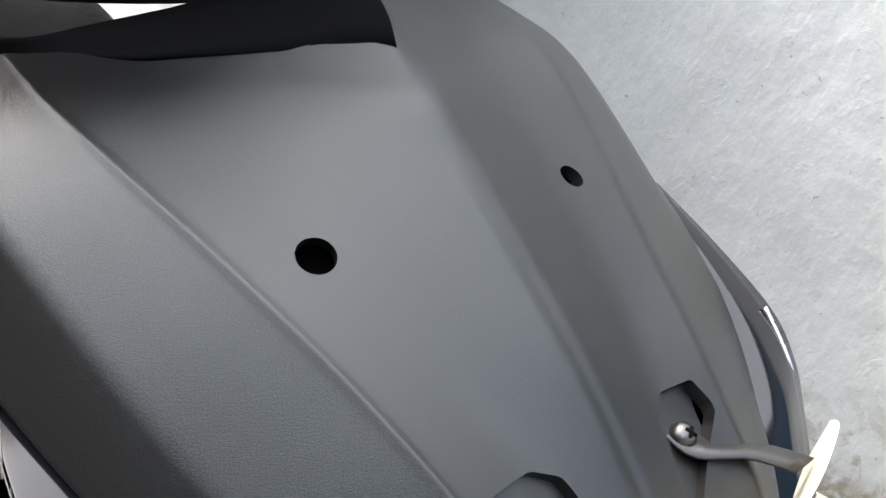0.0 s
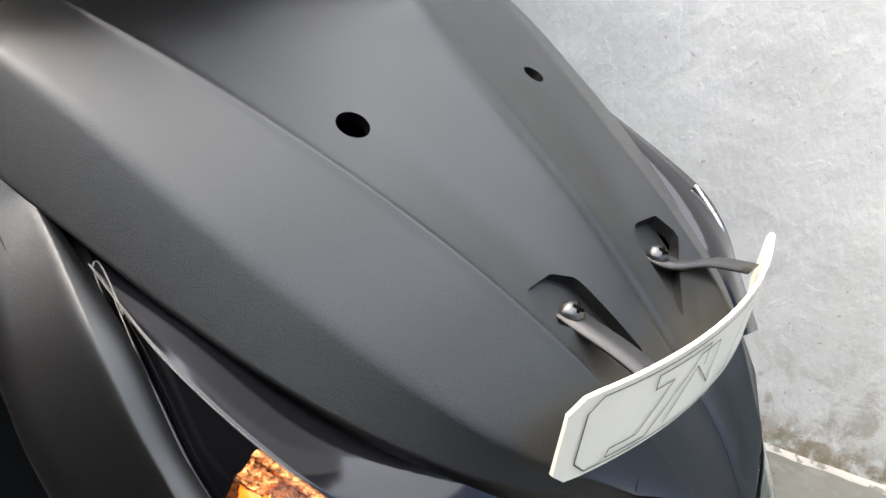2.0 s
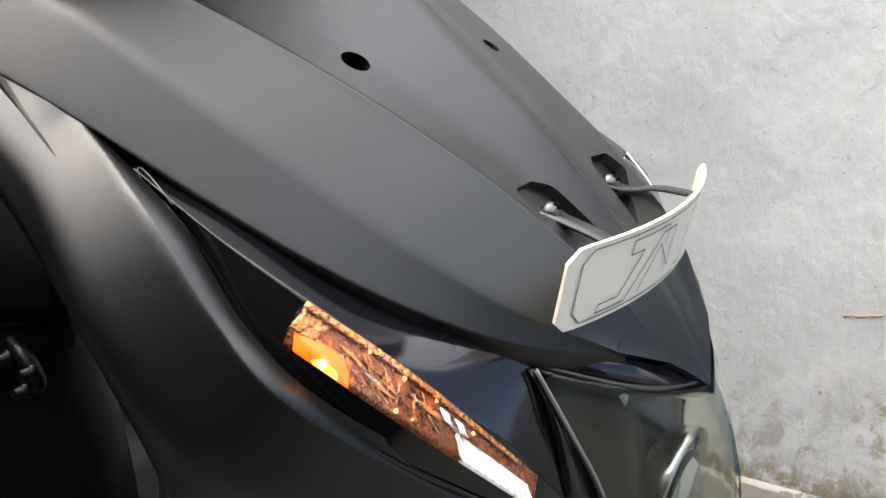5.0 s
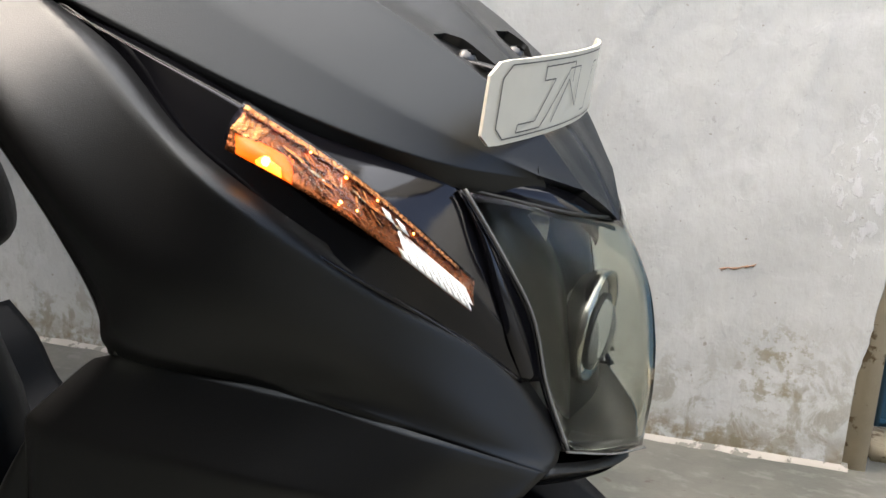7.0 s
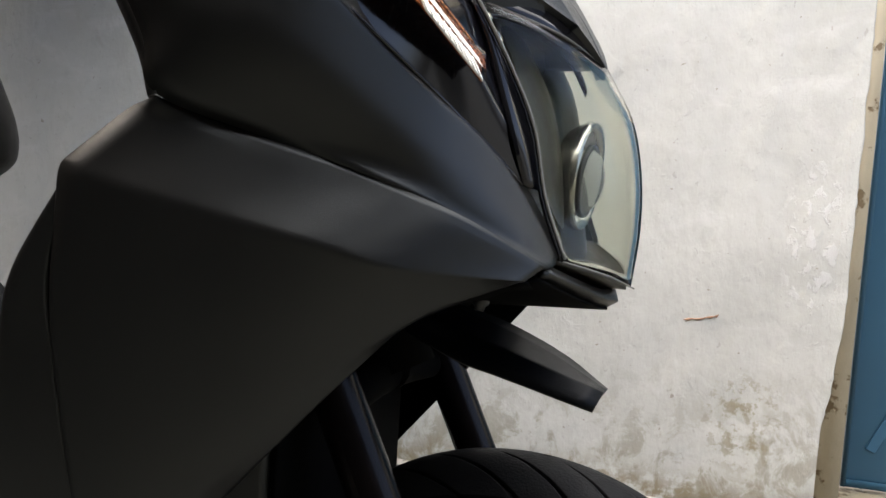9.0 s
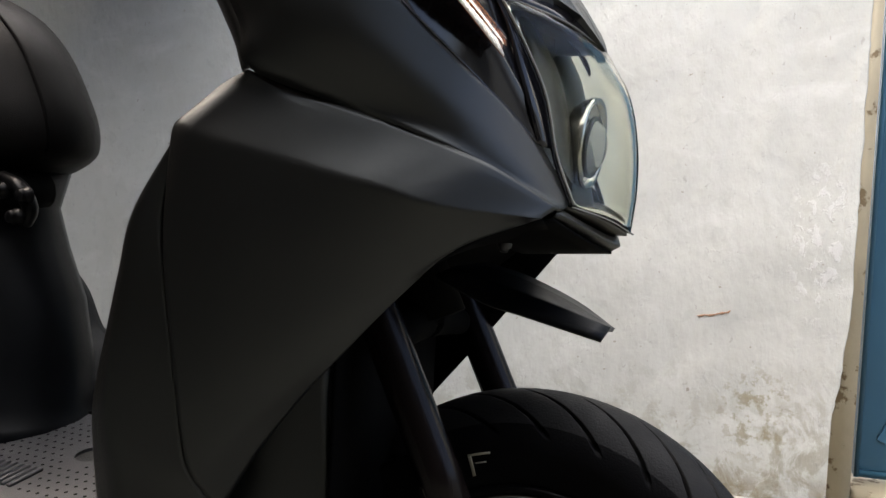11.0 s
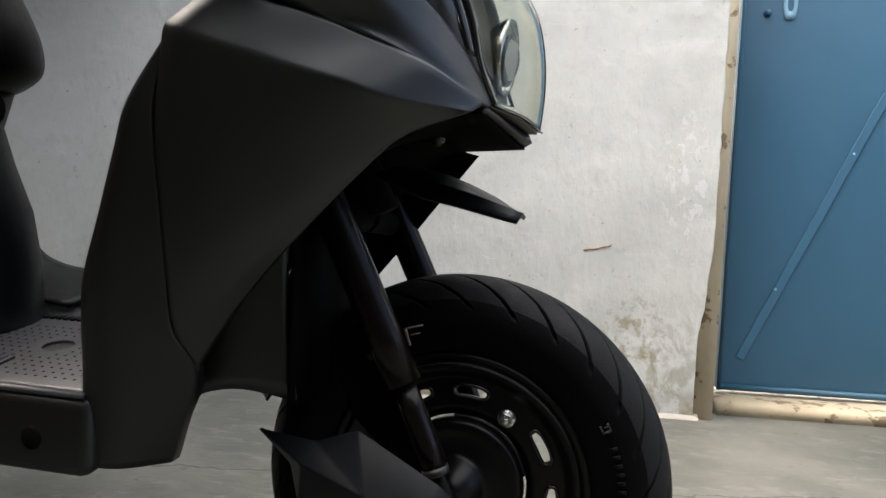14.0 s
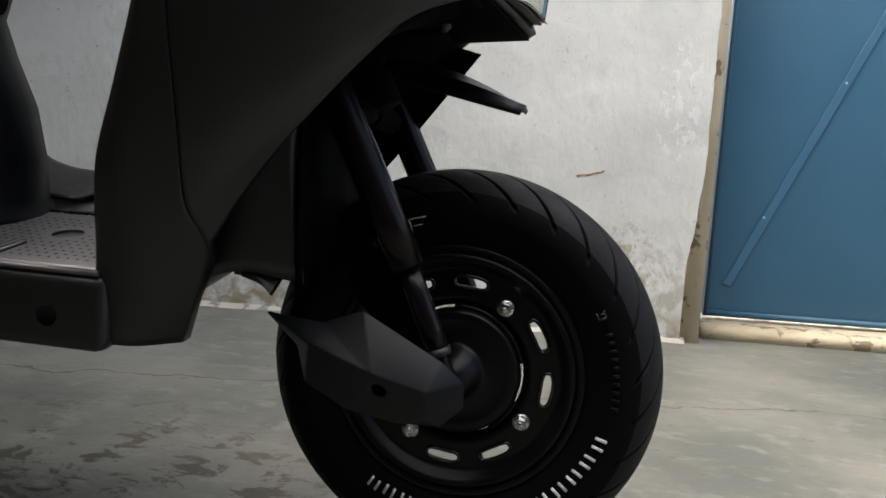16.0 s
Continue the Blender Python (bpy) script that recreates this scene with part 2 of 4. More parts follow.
def flat(ob):
    for p in ob.data.polygons:
        p.use_smooth = False
    return ob


def thing(name, place, label, category, group=""):
    ob = new(name)
    ob.location = place
    ob.empty_display_size = 0.05
    return tagged(ob, label, category, group)


def solid(ob, t, offset=-1.0):
    m = ob.modifiers.new("thick", "SOLIDIFY")
    m.thickness, m.offset = t, offset
    return ob


def bevel(ob, w, seg=2, angle=30):
    m = ob.modifiers.new("round", "BEVEL")
    m.width, m.segments, m.limit_method, m.angle_limit = w, seg, "ANGLE", radians(angle)
    return ob


def glide(pts, n):
    """n points on a smooth curve through pts."""
    p = [Vector(q) for q in pts]
    p = [2 * p[0] - p[1]] + p + [2 * p[-1] - p[-2]]
    out = []
    for i in range(n):
        s = i / (n - 1) * (len(p) - 3)
        k = min(int(s), len(p) - 4)
        f = s - k
        a, b, c, d = p[k:k + 4]
        out.append(0.5 * (2 * b + (c - a) * f + (2 * a - 5 * b + 4 * c - d) * f * f + (3 * b - 3 * c + d - a) * f ** 3))
    return out


def across(q, fillets, seg=5):
    """A polyline with its inner corners rounded; fillets: the share of each side that a corner takes."""
    out = [q[0]]
    for j in range(1, len(q) - 1):
        f = fillets[j - 1]
        a, b, c = q[j] + (q[j - 1] - q[j]) * f, q[j], q[j] + (q[j + 1] - q[j]) * f
        for k in range(seg + 1):
            t = k / seg
            out.append(a * (1 - t) ** 2 + b * 2 * t * (1 - t) + c * t * t)
    out.append(q[-1])
    return out


def sheet(curves, fillets, n=28, seg=5, mirror_y=None, far=False, fine=0.02, lead=None):
    """A skin over guide curves that run the same way; mirror_y adds the other half; far gives the mirror half alone; lead: for each curve, offsets of points that go before its first."""
    g = [glide(c, n) for c in curves]
    if lead:
        g = [[c[0] + Vector(v) for v in w] + c for c, w in zip(g, lead)]
    raw = [across([c[i] for c in g], fillets, seg) for i in range(len(g[0]))]
    steps = [max(1, math.ceil(max((r[k + 1] - r[k]).length for r in raw) / fine)) for k in range(len(raw[0]) - 1)]
    rows = []
    for q in raw:
        r = []
        for k, m in enumerate(steps):
            r += [q[k].lerp(q[k + 1], j / m) for j in range(m)]
        rows.append(r + [q[-1]])
    return grid(rows, mirror_y, far)


LEAN = 0.1


def grid(rows, mirror_y=None, far=False, closed=False):
    bm = bmesh.new()
    def lay(rs, flip):
        v = [[bm.verts.new(p) for p in r] for r in rs]
        for a, b in zip(v[:-1], v[1:]):
            w = list(range(len(a) - 1))
            for k in w:
                f = [a[k], a[k + 1], b[k + 1], b[k]]
                bm.faces.new(f[::-1] if flip else f)
            if closed:
                f = [a[-1], a[0], b[0], b[-1]]
                bm.faces.new(f[::-1] if flip else f)
    if not far:
        lay(rows, False)
    if mirror_y is not None:
        lean = LEAN if mirror_y == 0 else 0
        lay([[Vector((p[0], 2 * mirror_y - p[1], p[2] + lean * abs(p[1]))) for p in r] for r in rows], True)
    bmesh.ops.remove_doubles(bm, verts=bm.verts, dist=0.00005)
    bmesh.ops.recalc_face_normals(bm, faces=bm.faces)
    return bm


def box(x0, x1, y0, y1, z0, z1):
    bm = bmesh.new()
    bmesh.ops.create_cube(bm, size=1)
    for v in bm.verts:
        v.co = Vector((x0 + (v.co.x + 0.5) * (x1 - x0), y0 + (v.co.y + 0.5) * (y1 - y0), z0 + (v.co.z + 0.5) * (z1 - z0)))
    return bm


def lathe(profile, place, axis, n=48, arc=2 * math.pi):
    """Spins (radius, along) pairs round an axis through place."""
    ax = Vector(axis).normalized()
    u = ax.orthogonal().normalized()
    w = ax.cross(u)
    rows = []
    for i in range(n):
        a = arc * i / n
        d = u * math.cos(a) + w * math.sin(a)
        rows.append([Vector(place) + d * r + ax * h for r, h in profile])
    rows.append(rows[0])
    return grid([[p.copy() for p in r] for r in rows])


def tube(pts, r, n=16, m=10):
    """A round tube along a smooth curve; r: one radius or one each point."""
    rs = r if isinstance(r, (list, tuple)) else [r] * len(pts)
    line = glide(pts, m) if len(pts) > 2 else [Vector(pts[0]).lerp(Vector(pts[1]), k / (m - 1)) for k in range(m)]
    rows = []
    for i, p in enumerate(line):
        d = (line[min(i + 1, m - 1)] - line[max(i - 1, 0)]).normalized()
        u = d.cross(Vector((0, 1, 0.01))).normalized()
        w = d.cross(u)
        s = i / (m - 1) * (len(rs) - 1)
        k = min(int(s), len(rs) - 2) if len(rs) > 1 else 0
        rad = rs[k] + (rs[min(k + 1, len(rs) - 1)] - rs[k]) * (s - k)
        rows.append([p + (u * math.cos(a) + w * math.sin(a)) * rad for a in [2 * math.pi * j / n for j in range(n)]])
    bm = grid(rows, closed=True)
    bm.verts.ensure_lookup_table()
    bmesh.ops.holes_fill(bm, edges=bm.edges, sides=0)
    return bm


def cut(ob, cutters):
    """Takes the shapes of the cutters out of ob for good."""
    for bm in cutters:
        me = bpy.data.meshes.new("cutter")
        bm.to_mesh(me)
        bm.free()
        c = new("cutter", me)
        m = ob.modifiers.new("hole", "BOOLEAN")
        m.object, m.operation, m.solver = c, "DIFFERENCE", "EXACT"
    bpy.context.view_layer.update()
    done = bpy.data.meshes.new_from_object(ob.evaluated_get(bpy.context.evaluated_depsgraph_get()))
    for m in list(ob.modifiers):
        if m.type == "BOOLEAN":
            c = m.object
            ob.modifiers.remove(m)
            bpy.data.objects.remove(c)
    ob.modifiers.clear()
    done.set_sharp_from_angle(angle=radians(50))
    ob.data = done
    return ob


# ---- the wall, the door and the floor ----
TURN = radians(6.8)
WALL_AT = Matrix.Translation((0, 1.1986, 0)) @ Matrix.Rotation(TURN, 4, "Z")


def placed(ob):
    ob.matrix_world = WALL_AT
    return ob


def structure(name, bm, material, label):
    return tagged(part(name, bm, material, None, label), kind="structure")


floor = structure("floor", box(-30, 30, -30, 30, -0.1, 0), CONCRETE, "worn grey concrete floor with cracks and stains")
def plaster_edge():
    """The wall with an uneven plaster edge that laps over the door post."""
    bm = box(-4.5, 0.318, 0, 0.23, 0, 2.1)
    N = 120
    front, back = [], []
    for k in range(N + 1):
        z = 0.16 + (2.08 - 0.16) * k / N
        lap = 0.024 * min(1, max(0, (z - 0.20) / 0.22)) ** 0.7
        x = 0.3182 + max(0.0006, lap + 0.004 * noise.noise(Vector((z * 16, 2, 0))) + 0.0025 * noise.noise(Vector((z * 60, 5, 0))))
        front.append([bm.verts.new((0.3181, 0.0, z)), bm.verts.new((x - 0.002, 0.0, z)), bm.verts.new((x, 0.002, z)), bm.verts.new((x, 0.012, z))])
    for a, b in zip(front, front[1:]):
        for j in range(3):
            bm.faces.new([a[j], a[j + 1], b[j + 1], b[j]])
    bmesh.ops.recalc_face_normals(bm, faces=bm.faces)
    return bm


wall = flat(placed(structure("wall_north", plaster_edge(), WALL, "rough white plaster wall with flaking paint")))
post = placed(structure("door_frame", box(0.318, 0.364, 0.004, 0.2, 0, 2.1), FRAME_CREAM, "cream painted steel door post"))
placed(structure("door_sill", box(0.385, 1.5, 0.06, 0.3, 0, 0.034), SILL, "chipped yellowish plaster door sill"))
over = placed(structure("wall_over_door", box(0.318, 1.45, 0.0, 0.23, 2.1, 2.16), WALL, "white plaster wall above the door"))
placed(structure("wall_north_2", box(1.45, 3.5, 0.0, 0.23, 0, 2.1), WALL, "white plaster wall"))

rng = random.Random(4)
for k, (px, pz, w) in enumerate(((0.046, 0.396, 0.010), (0.066, 0.399, 0.016), (0.088, 0.404, 0.012), (0.100, 0.408, 0.005))):
    part("rust_chip", tube([(px - w, 0.0005, pz - 0.002), (px, -0.0008, pz + rng.uniform(-0.002, 0.002)), (px + w, 0.0005, pz + 0.003)], [0.0006, 0.0028, 0.0008], 8, 10), RUST, wall)
# spilled white paint along the foot of the wall
rows = []
for k in range(161):
    px = -3.0 + 3.33 * k / 160
    w = 0.009 + 0.026 * max(0, noise.noise(Vector((px * 4.2, 3.1, 0)))) + 0.010 * noise.noise(Vector((px * 19, 1, 0)))
    rows.append([Vector((px, 0.004, 0.014 + 0.006 * noise.noise(Vector((px * 11, 7, 0))))), Vector((px, -0.004, 0.006)), Vector((px, -max(w, 0.006), 0.0025)), Vector((px, -max(w, 0.006) - 0.002, -0.001))])
placed(structure("paint_spill", grid(rows), SPILL, "spilled white paint along the foot of the wall"))
# added out-of-view slab and screens that block sky light and darken reflections
structure("ceiling", box(-3.0, -1.02, -1.35, 1.05, 1.45, 1.6), LIGHT_BLOCK, "added unseen dark slab that shades the wall's left end")
structure("wall_west", box(-2.4, -2.2, -1.15, 0.3, 0, 1.45), LIGHT_BLOCK, "added unseen dark screen that blocks light from the left")
structure("wall_south", box(-2.4, 3.2, -1.35, -1.15, 0, 1.75), LIGHT_BLOCK, "added unseen dark screen that blocks low sky behind the camera")


door = new("door_1")
tagged(door, "blue painted sheet steel door with a diagonal brace", "door", kind="structure")
door.matrix_world = WALL_AT
bevel(part("door_leaf", box(0.400, 1.40, 0.15, 0.19, 0.045, 2.08), BLUE, door), 0.003)
a, b = Vector((0.452, 0.15, 0.128)), Vector((0.787, 0.15, 0.87))
d = (b - a).normalized()
nrm = Vector((d.z, 0, -d.x)) * 0.011
bm = bmesh.new()
vs = [bm.verts.new(p + Vector((0, o, 0))) for p in (a - nrm, a + nrm, b + nrm, b - nrm) for o in (0, -0.006)]
for f in ((0, 2, 4, 6), (1, 7, 5, 3), (0, 1, 3, 2), (2, 3, 5, 4), (4, 5, 7, 6), (6, 7, 1, 0)):
    bm.faces.new([vs[k] for k in f])
bmesh.ops.recalc_face_normals(bm, faces=bm.faces)
bevel(flat(part("brace", bm, BLUE, door)), 0.002)

bm = bmesh.new()
ring = []
for k in range(24):
    a = 2 * math.pi * k / 24
    ring.append((0.515 + 0.017 * math.copysign(abs(math.cos(a)) ** 0.6, math.cos(a)), 1.02 + 0.042 * math.copysign(abs(math.sin(a)) ** 0.75, math.sin(a))))
inner = [(0.515 + (x - 0.515) * 0.4, 1.022 + (z - 1.022) * 0.55) for x, z in ring]
vo = [bm.verts.new((x, 0.146, z)) for x, z in ring]
vi = [bm.verts.new((x, 0.146, z)) for x, z in inner]
for k in range(24):
    bm.faces.new([vo[k], vo[(k + 1) % 24], vi[(k + 1) % 24], vi[k]])
solid(part("hasp", bm, LATCH, door, "pale blue painted hasp plate"), 0.004, 0)
part("bolt_knob", lathe([(0, -0.018), (0.006, -0.017), (0.008, -0.010), (0.005, -0.006), (0.009, -0.002), (0.010, 0)], (0.462, 0.15, 0.993), (0, 1, 0), 16), BLUE, door)
for z in (0.31, 0.655):
    t = (z - 0.128) / (0.87 - 0.128)
    part("weld", lathe([(0, -0.004), (0.0035, -0.0025), (0.005, 0)], (0.452 + 0.348 * t - 0.010, 0.146, z), (0, 1, 0), 10), LATCH, door)
part("stile", box(0.400, 0.410, 0.140, 0.150, 0.045, 2.08), BLUE, door)
part("bottom_rail", box(0.410, 1.40, 0.143, 0.150, 0.045, 0.060), BLUE, door)

# ---- the scooter ----
scooter = thing("scooter", (0, 0, 0), "matte black electric scooter parked on concrete beside a white wall", "scooter")

HOOD = [
    [(-.255, 0, .978), (-.190, 0, .935), (-.164, 0, .9200), (-.142, 0, .903), (-.100, 0, .872), (-.055, 0, .838), (-.005, 0, .790), (.030, 0, .752), (.051, 0, .715)],
    [(-.310, -.072, .952), (-.235, -.070, .924), (-.203, -.067, .9110), (-.170, -.064, .893), (-.122, -.054, .865), (-.075, -.044, .835), (-.024, -.037, .801), (.017, -.029, .763), (.044, -.018, .727)],
    [(-.360, -.140, .934), (-.278, -.137, .919), (-.239, -.132, .909), (-.200, -.127, .899), (-.145, -.107, .872), (-.095, -.086, .842), (-.044, -.073, .819), (.004, -.057, .778), (.036, -.036, .738)],
    [(-.380, -.180, .922), (-.300, -.178, .908), (-.2575, -.1755, .8975), (-.215, -.173, .887), (-.158, -.156, .849), (-.117, -.143, .825), (-.065, -.125, .797), (-.022, -.100, .773), (.018, -.065, .748)],
    [(-.400, -.212, .905), (-.310, -.207, .875), (-.2585, -.199, .859), (-.207, -.191, .843), (-.142, -.169, .812), (-.094, -.151, .784), (-.048, -.132, .767), (-.015, -.099, .756), (.020, -.060, .744)]]
def eased(c, first, deg):
    """The curve with small waves taken out, from one point on."""
    p = np.array(c[first:])
    d = np.concatenate([[0], np.cumsum(np.linalg.norm(np.diff(p, axis=0), axis=1))])
    q = np.stack([np.polyval(np.polyfit(d, p[:, k], deg), d) for k in range(3)], 1)
    return list(c[:first]) + [tuple(float(v) for v in r) for r in q]


HOOD[2:5] = [eased(HOOD[2], 1, 4), eased(HOOD[3], 1, 4), eased(HOOD[4], 1, 4)]
for k, share in ((2, .2), (3, .3), (4, .3), (5, .3), (6, .25), (7, .2)):
    c, h, e = Vector(HOOD[2][k]), Vector(HOOD[3][k]), Vector(HOOD[4][k])
    foot = c + (e - c) * ((h - c).dot(e - c) / (e - c).length_squared)
    HOOD[3][k] = tuple(h.lerp(foot, share))
KEEL = HOOD[0]
HOOD[0:1] = [[(x - .002, 0, z - .002) for x, y, z in KEEL], [tuple(Vector(p).lerp(Vector(q), .16)) for p, q in zip(KEEL, HOOD[1])]]
HOOD.append([(x + .002, y + .007, z - .012) if k > 3 else (x, y + .007, z - .004) for k, (x, y, z) in enumerate(HOOD[5])])
FAR_HOOD = [[(x, -y * w, z - .1 * y) for x, y, z in c] for c, w in zip(HOOD[:5], (1, 1, 1, 1.02, 1.08))]
FAR_HOOD.append([(-.400, .212, .926), (-.310, .207, .896), (-.2585, .199, .880), (-.207, .190, .867), (-.150, .180, .847), (-.112, .177, .821), (-.078, .176, .788), (-.022, .122, .757), (.020, .060, .746)])
FAR_HOOD.append([(x, y - .010, z - .012) for x, y, z in FAR_HOOD[5]])
# the sharp ridge of the near half stands a little proud
crest, beside, below = [], [], []
for k, lift in enumerate((.0010, .0016, .0016, .0016, .0014, .0012, .0010, .0006, .0003)):
    a, p, b = Vector(HOOD[2][k]), Vector(HOOD[3][k]), Vector(HOOD[4][k])
    beside.append(tuple(p.lerp(a, .0060 / (a - p).length)))
    below.append(tuple(p.lerp(b, .0045 / (b - p).length)))
    crest.append(tuple(p + (p * 2 - a - b).normalized() * lift))
HOOD[3:4] = [beside, crest, below]
hood_bm = sheet(HOOD, [.45, .3, .3, .25, .3, .12, .06], 120, 6, None, False, .006)
far_bm = sheet(FAR_HOOD, [.45, .3, .1, .3, .22], 120, 6, None, False, .006)
far_me = bpy.data.meshes.new("far_half")
far_bm.to_mesh(far_me)
far_bm.free()
hood_bm.from_mesh(far_me)
bmesh.ops.remove_doubles(hood_bm, verts=hood_bm.verts, dist=.00005)
bmesh.ops.recalc_face_normals(hood_bm, faces=hood_bm.faces)
near_half = [f for f in hood_bm.faces if all(v.co.y < .00005 for v in f.verts)]
near_half += list({v for f in near_half for v in f.verts}) + list({e for f in near_half for e in f.edges})
bmesh.ops.bisect_plane(hood_bm, geom=near_half, plane_co=(-.206, 0, .94), plane_no=(-.137, .076, 0), clear_outer=True)
hood = part("front_cover", hood_bm, PAINT, scooter, "satin black front cover with two round holes")
solid(hood, 0.0065)
cuts = []
for s in (-1, 1):
    rr = .0082 if s < 0 else .0066
    cuts.append(lathe([(0, -.03), (rr, -.03), (rr, .03), (0, .03)], (-.140, s * .0735, .872 + (.008 if s > 0 else 0)), (.6, s * .25, .8), 40))
# pockets round the plate's screws
for s in (-1, 1):
    c = Vector((-.034, s * .042, .8035 + (.003 if s > 0 else 0)))
    f, l, u = Vector((.80, 0, -.60)), Vector((0, s, 0)), Vector((.60, 0, .80))
    bm = bmesh.new()
    ring = [(q.x, q.y) for q in across([Vector(p).to_3d() for p in ((-.006, .020), (-.018, .017), (-.0195, -.002), (-.012, -.013), (.032, -.021), (.010, .004), (-.002, .019))], [.12, .15, .15, .1, .2], 3)]
    low = [bm.verts.new(c + f * a + l * b - u * .0005) for a, b in ring]
    top = [bm.verts.new(c + f * a * 1.12 + l * b * 1.12 + u * .02) for a, b in ring]
    bm.faces.new(low)
    bm.faces.new(top[::-1])
    nr = len(ring)
    for k in range(nr):
        bm.faces.new([low[k], low[(k + 1) % nr], top[(k + 1) % nr], top[k]])
    bmesh.ops.recalc_face_normals(bm, faces=bm.faces)
    cuts.append(bm)
cut(hood, cuts)
lip = [
    [(-.302, -.160, .9155), (-.2717, -.1181, .9188), (-.2502, -.0971, .9230), (-.2382, -.0752, .9258), (-.2174, -.0387, .9300), (-.2019, -.0136, .9336), (-.1941, .0014, .9348)],
    [(-.320, -.180, .915), (-.282, -.134, .918), (-.252, -.084, .928), (-.230, -.03, .942), (-.215, -.008, .950), (-.205, .003, .950)],
    [(-.300, -.165, .9195), (-.280, -.130, .926), (-.275, -.102, .932), (-.268, -.055, .943), (-.262, -.02, .960), (-.250, .004, .974)]]
solid(part("steering_gaiter", sheet(lip, [.45], 24, 5), DARK, scooter, "black flap below the handlebar"), .003)
part("liner", sheet([[(p[0] - .012, p[1] * .97, p[2] - .014) for p in c] for c in [q[2:] for q in HOOD[:8]]], [.3, .3, .1, .1, .1, .3], 20, 3, 0), DARK, scooter)

FLANK = [
    [(-.401, -.2150, .905), (-.312, -.2105, .875), (-.236, -.1995, .8525), (-.207, -.191, .8425), (-.151, -.201, .8115), (-.109, -.204, .775), (-.071, -.197, .742), (-.026, -.143, .692), (.011, -.094, .651), (.041, -.066, .597)],
    [(-.402, -.218, .898), (-.315, -.218, .866), (-.248, -.2155, .838), (-.212, -.2155, .820), (-.160, -.229, .772), (-.117, -.220, .724), (-.075, -.197, .697), (-.030, -.150, .658), (.010, -.113, .624), (.042, -.074, .594)],
    [(-.404, -.219, .893), (-.318, -.219, .858), (-.253, -.2195, .825), (-.215, -.2205, .800), (-.166, -.222, .752), (-.138, -.213, .700), (-.131, -.209, .671), (-.083, -.173, .652), (-.023, -.142, .631), (.040, -.088, .594)]]
FLANK.insert(0, [(-.386, -.1906, .918), (-.303, -.1877, .899), (-.2353, -.1815, .881), (-.200, -.187, .838), (-.141, -.190, .806), (-.101, -.194, .772), (-.065, -.186, .745), (-.026, -.131, .695), (.011, -.082, .654), (.041, -.054, .600)])
fold, edge = [Vector(p) for p in HOOD[6]], [Vector(p) for p in HOOD[7]]
for k, (a, b) in enumerate(((0, 0), (1, 1), (2, 3), (3, 3))):
    f, e = (fold[a] + fold[b]) / 2, (edge[a] + edge[b]) / 2
    skin = Vector((0, -(f.z - e.z), -(e.y - f.y))).normalized()
    FLANK[1][k] = tuple(e + skin * (.0010, .0008, .0004, .0002)[k])
    FLANK[0][k] = tuple(e + Vector((.006, .004, -.005)) if k == 3 else e.lerp(f, (.45, .35, .16)[k]) + skin * .0003)
SIDE = [
    [(-.133, -.207, .670), (-.114, -.189, .661), (-.083, -.173, .652), (-.054, -.157, .643), (-.023, -.142, .631), (.006, -.124, .618), (.040, -.088, .594)],
    [(-.139, -.206, .661), (-.112, -.190, .652), (-.083, -.175, .643), (-.055, -.160, .634), (-.025, -.146, .623), (.004, -.128, .612), (.038, -.092, .592)],
    [(-.168, -.221, .631), (-.142, -.211, .6235), (-.114, -.198, .6165), (-.086, -.186, .609), (-.055, -.172, .601), (-.022, -.152, .591), (.032, -.103, .586)],
    [(-.190, -.2155, .560), (-.155, -.206, .562), (-.122, -.193, .564), (-.090, -.179, .566), (-.056, -.161, .569), (-.016, -.137, .577), (.030, -.101, .5855)],
    [(-.1905, -.196, .455), (-.155, -.188, .473), (-.122, -.177, .494), (-.090, -.164, .514), (-.055, -.147, .538), (-.014, -.127, .565), (.028, -.100, .585)],
    [(-.195, -.176, .396), (-.162, -.170, .425), (-.128, -.164, .458), (-.094, -.156, .492), (-.056, -.142, .530), (-.014, -.123, .566), (.027, -.0995, .5846)],
    [(-.190, -.143, .356), (-.155, -.147, .408), (-.122, -.149, .450), (-.090, -.149, .486), (-.052, -.138, .530), (-.014, -.120, .569), (.026, -.099, .5842)]]
RIM = [(-.004, .020, -.010), (-.011, .008, -.002), (-.0125, .003, .0015), (-.0118, .0005, .003), (-.0105, 0, .0032)]
SEAM = [(-.0004, .010, 0), (-.0004, .006, 0), (-.0003, .002, 0), (-.0002, .0008, 0), (-.0001, .0002, 0)]
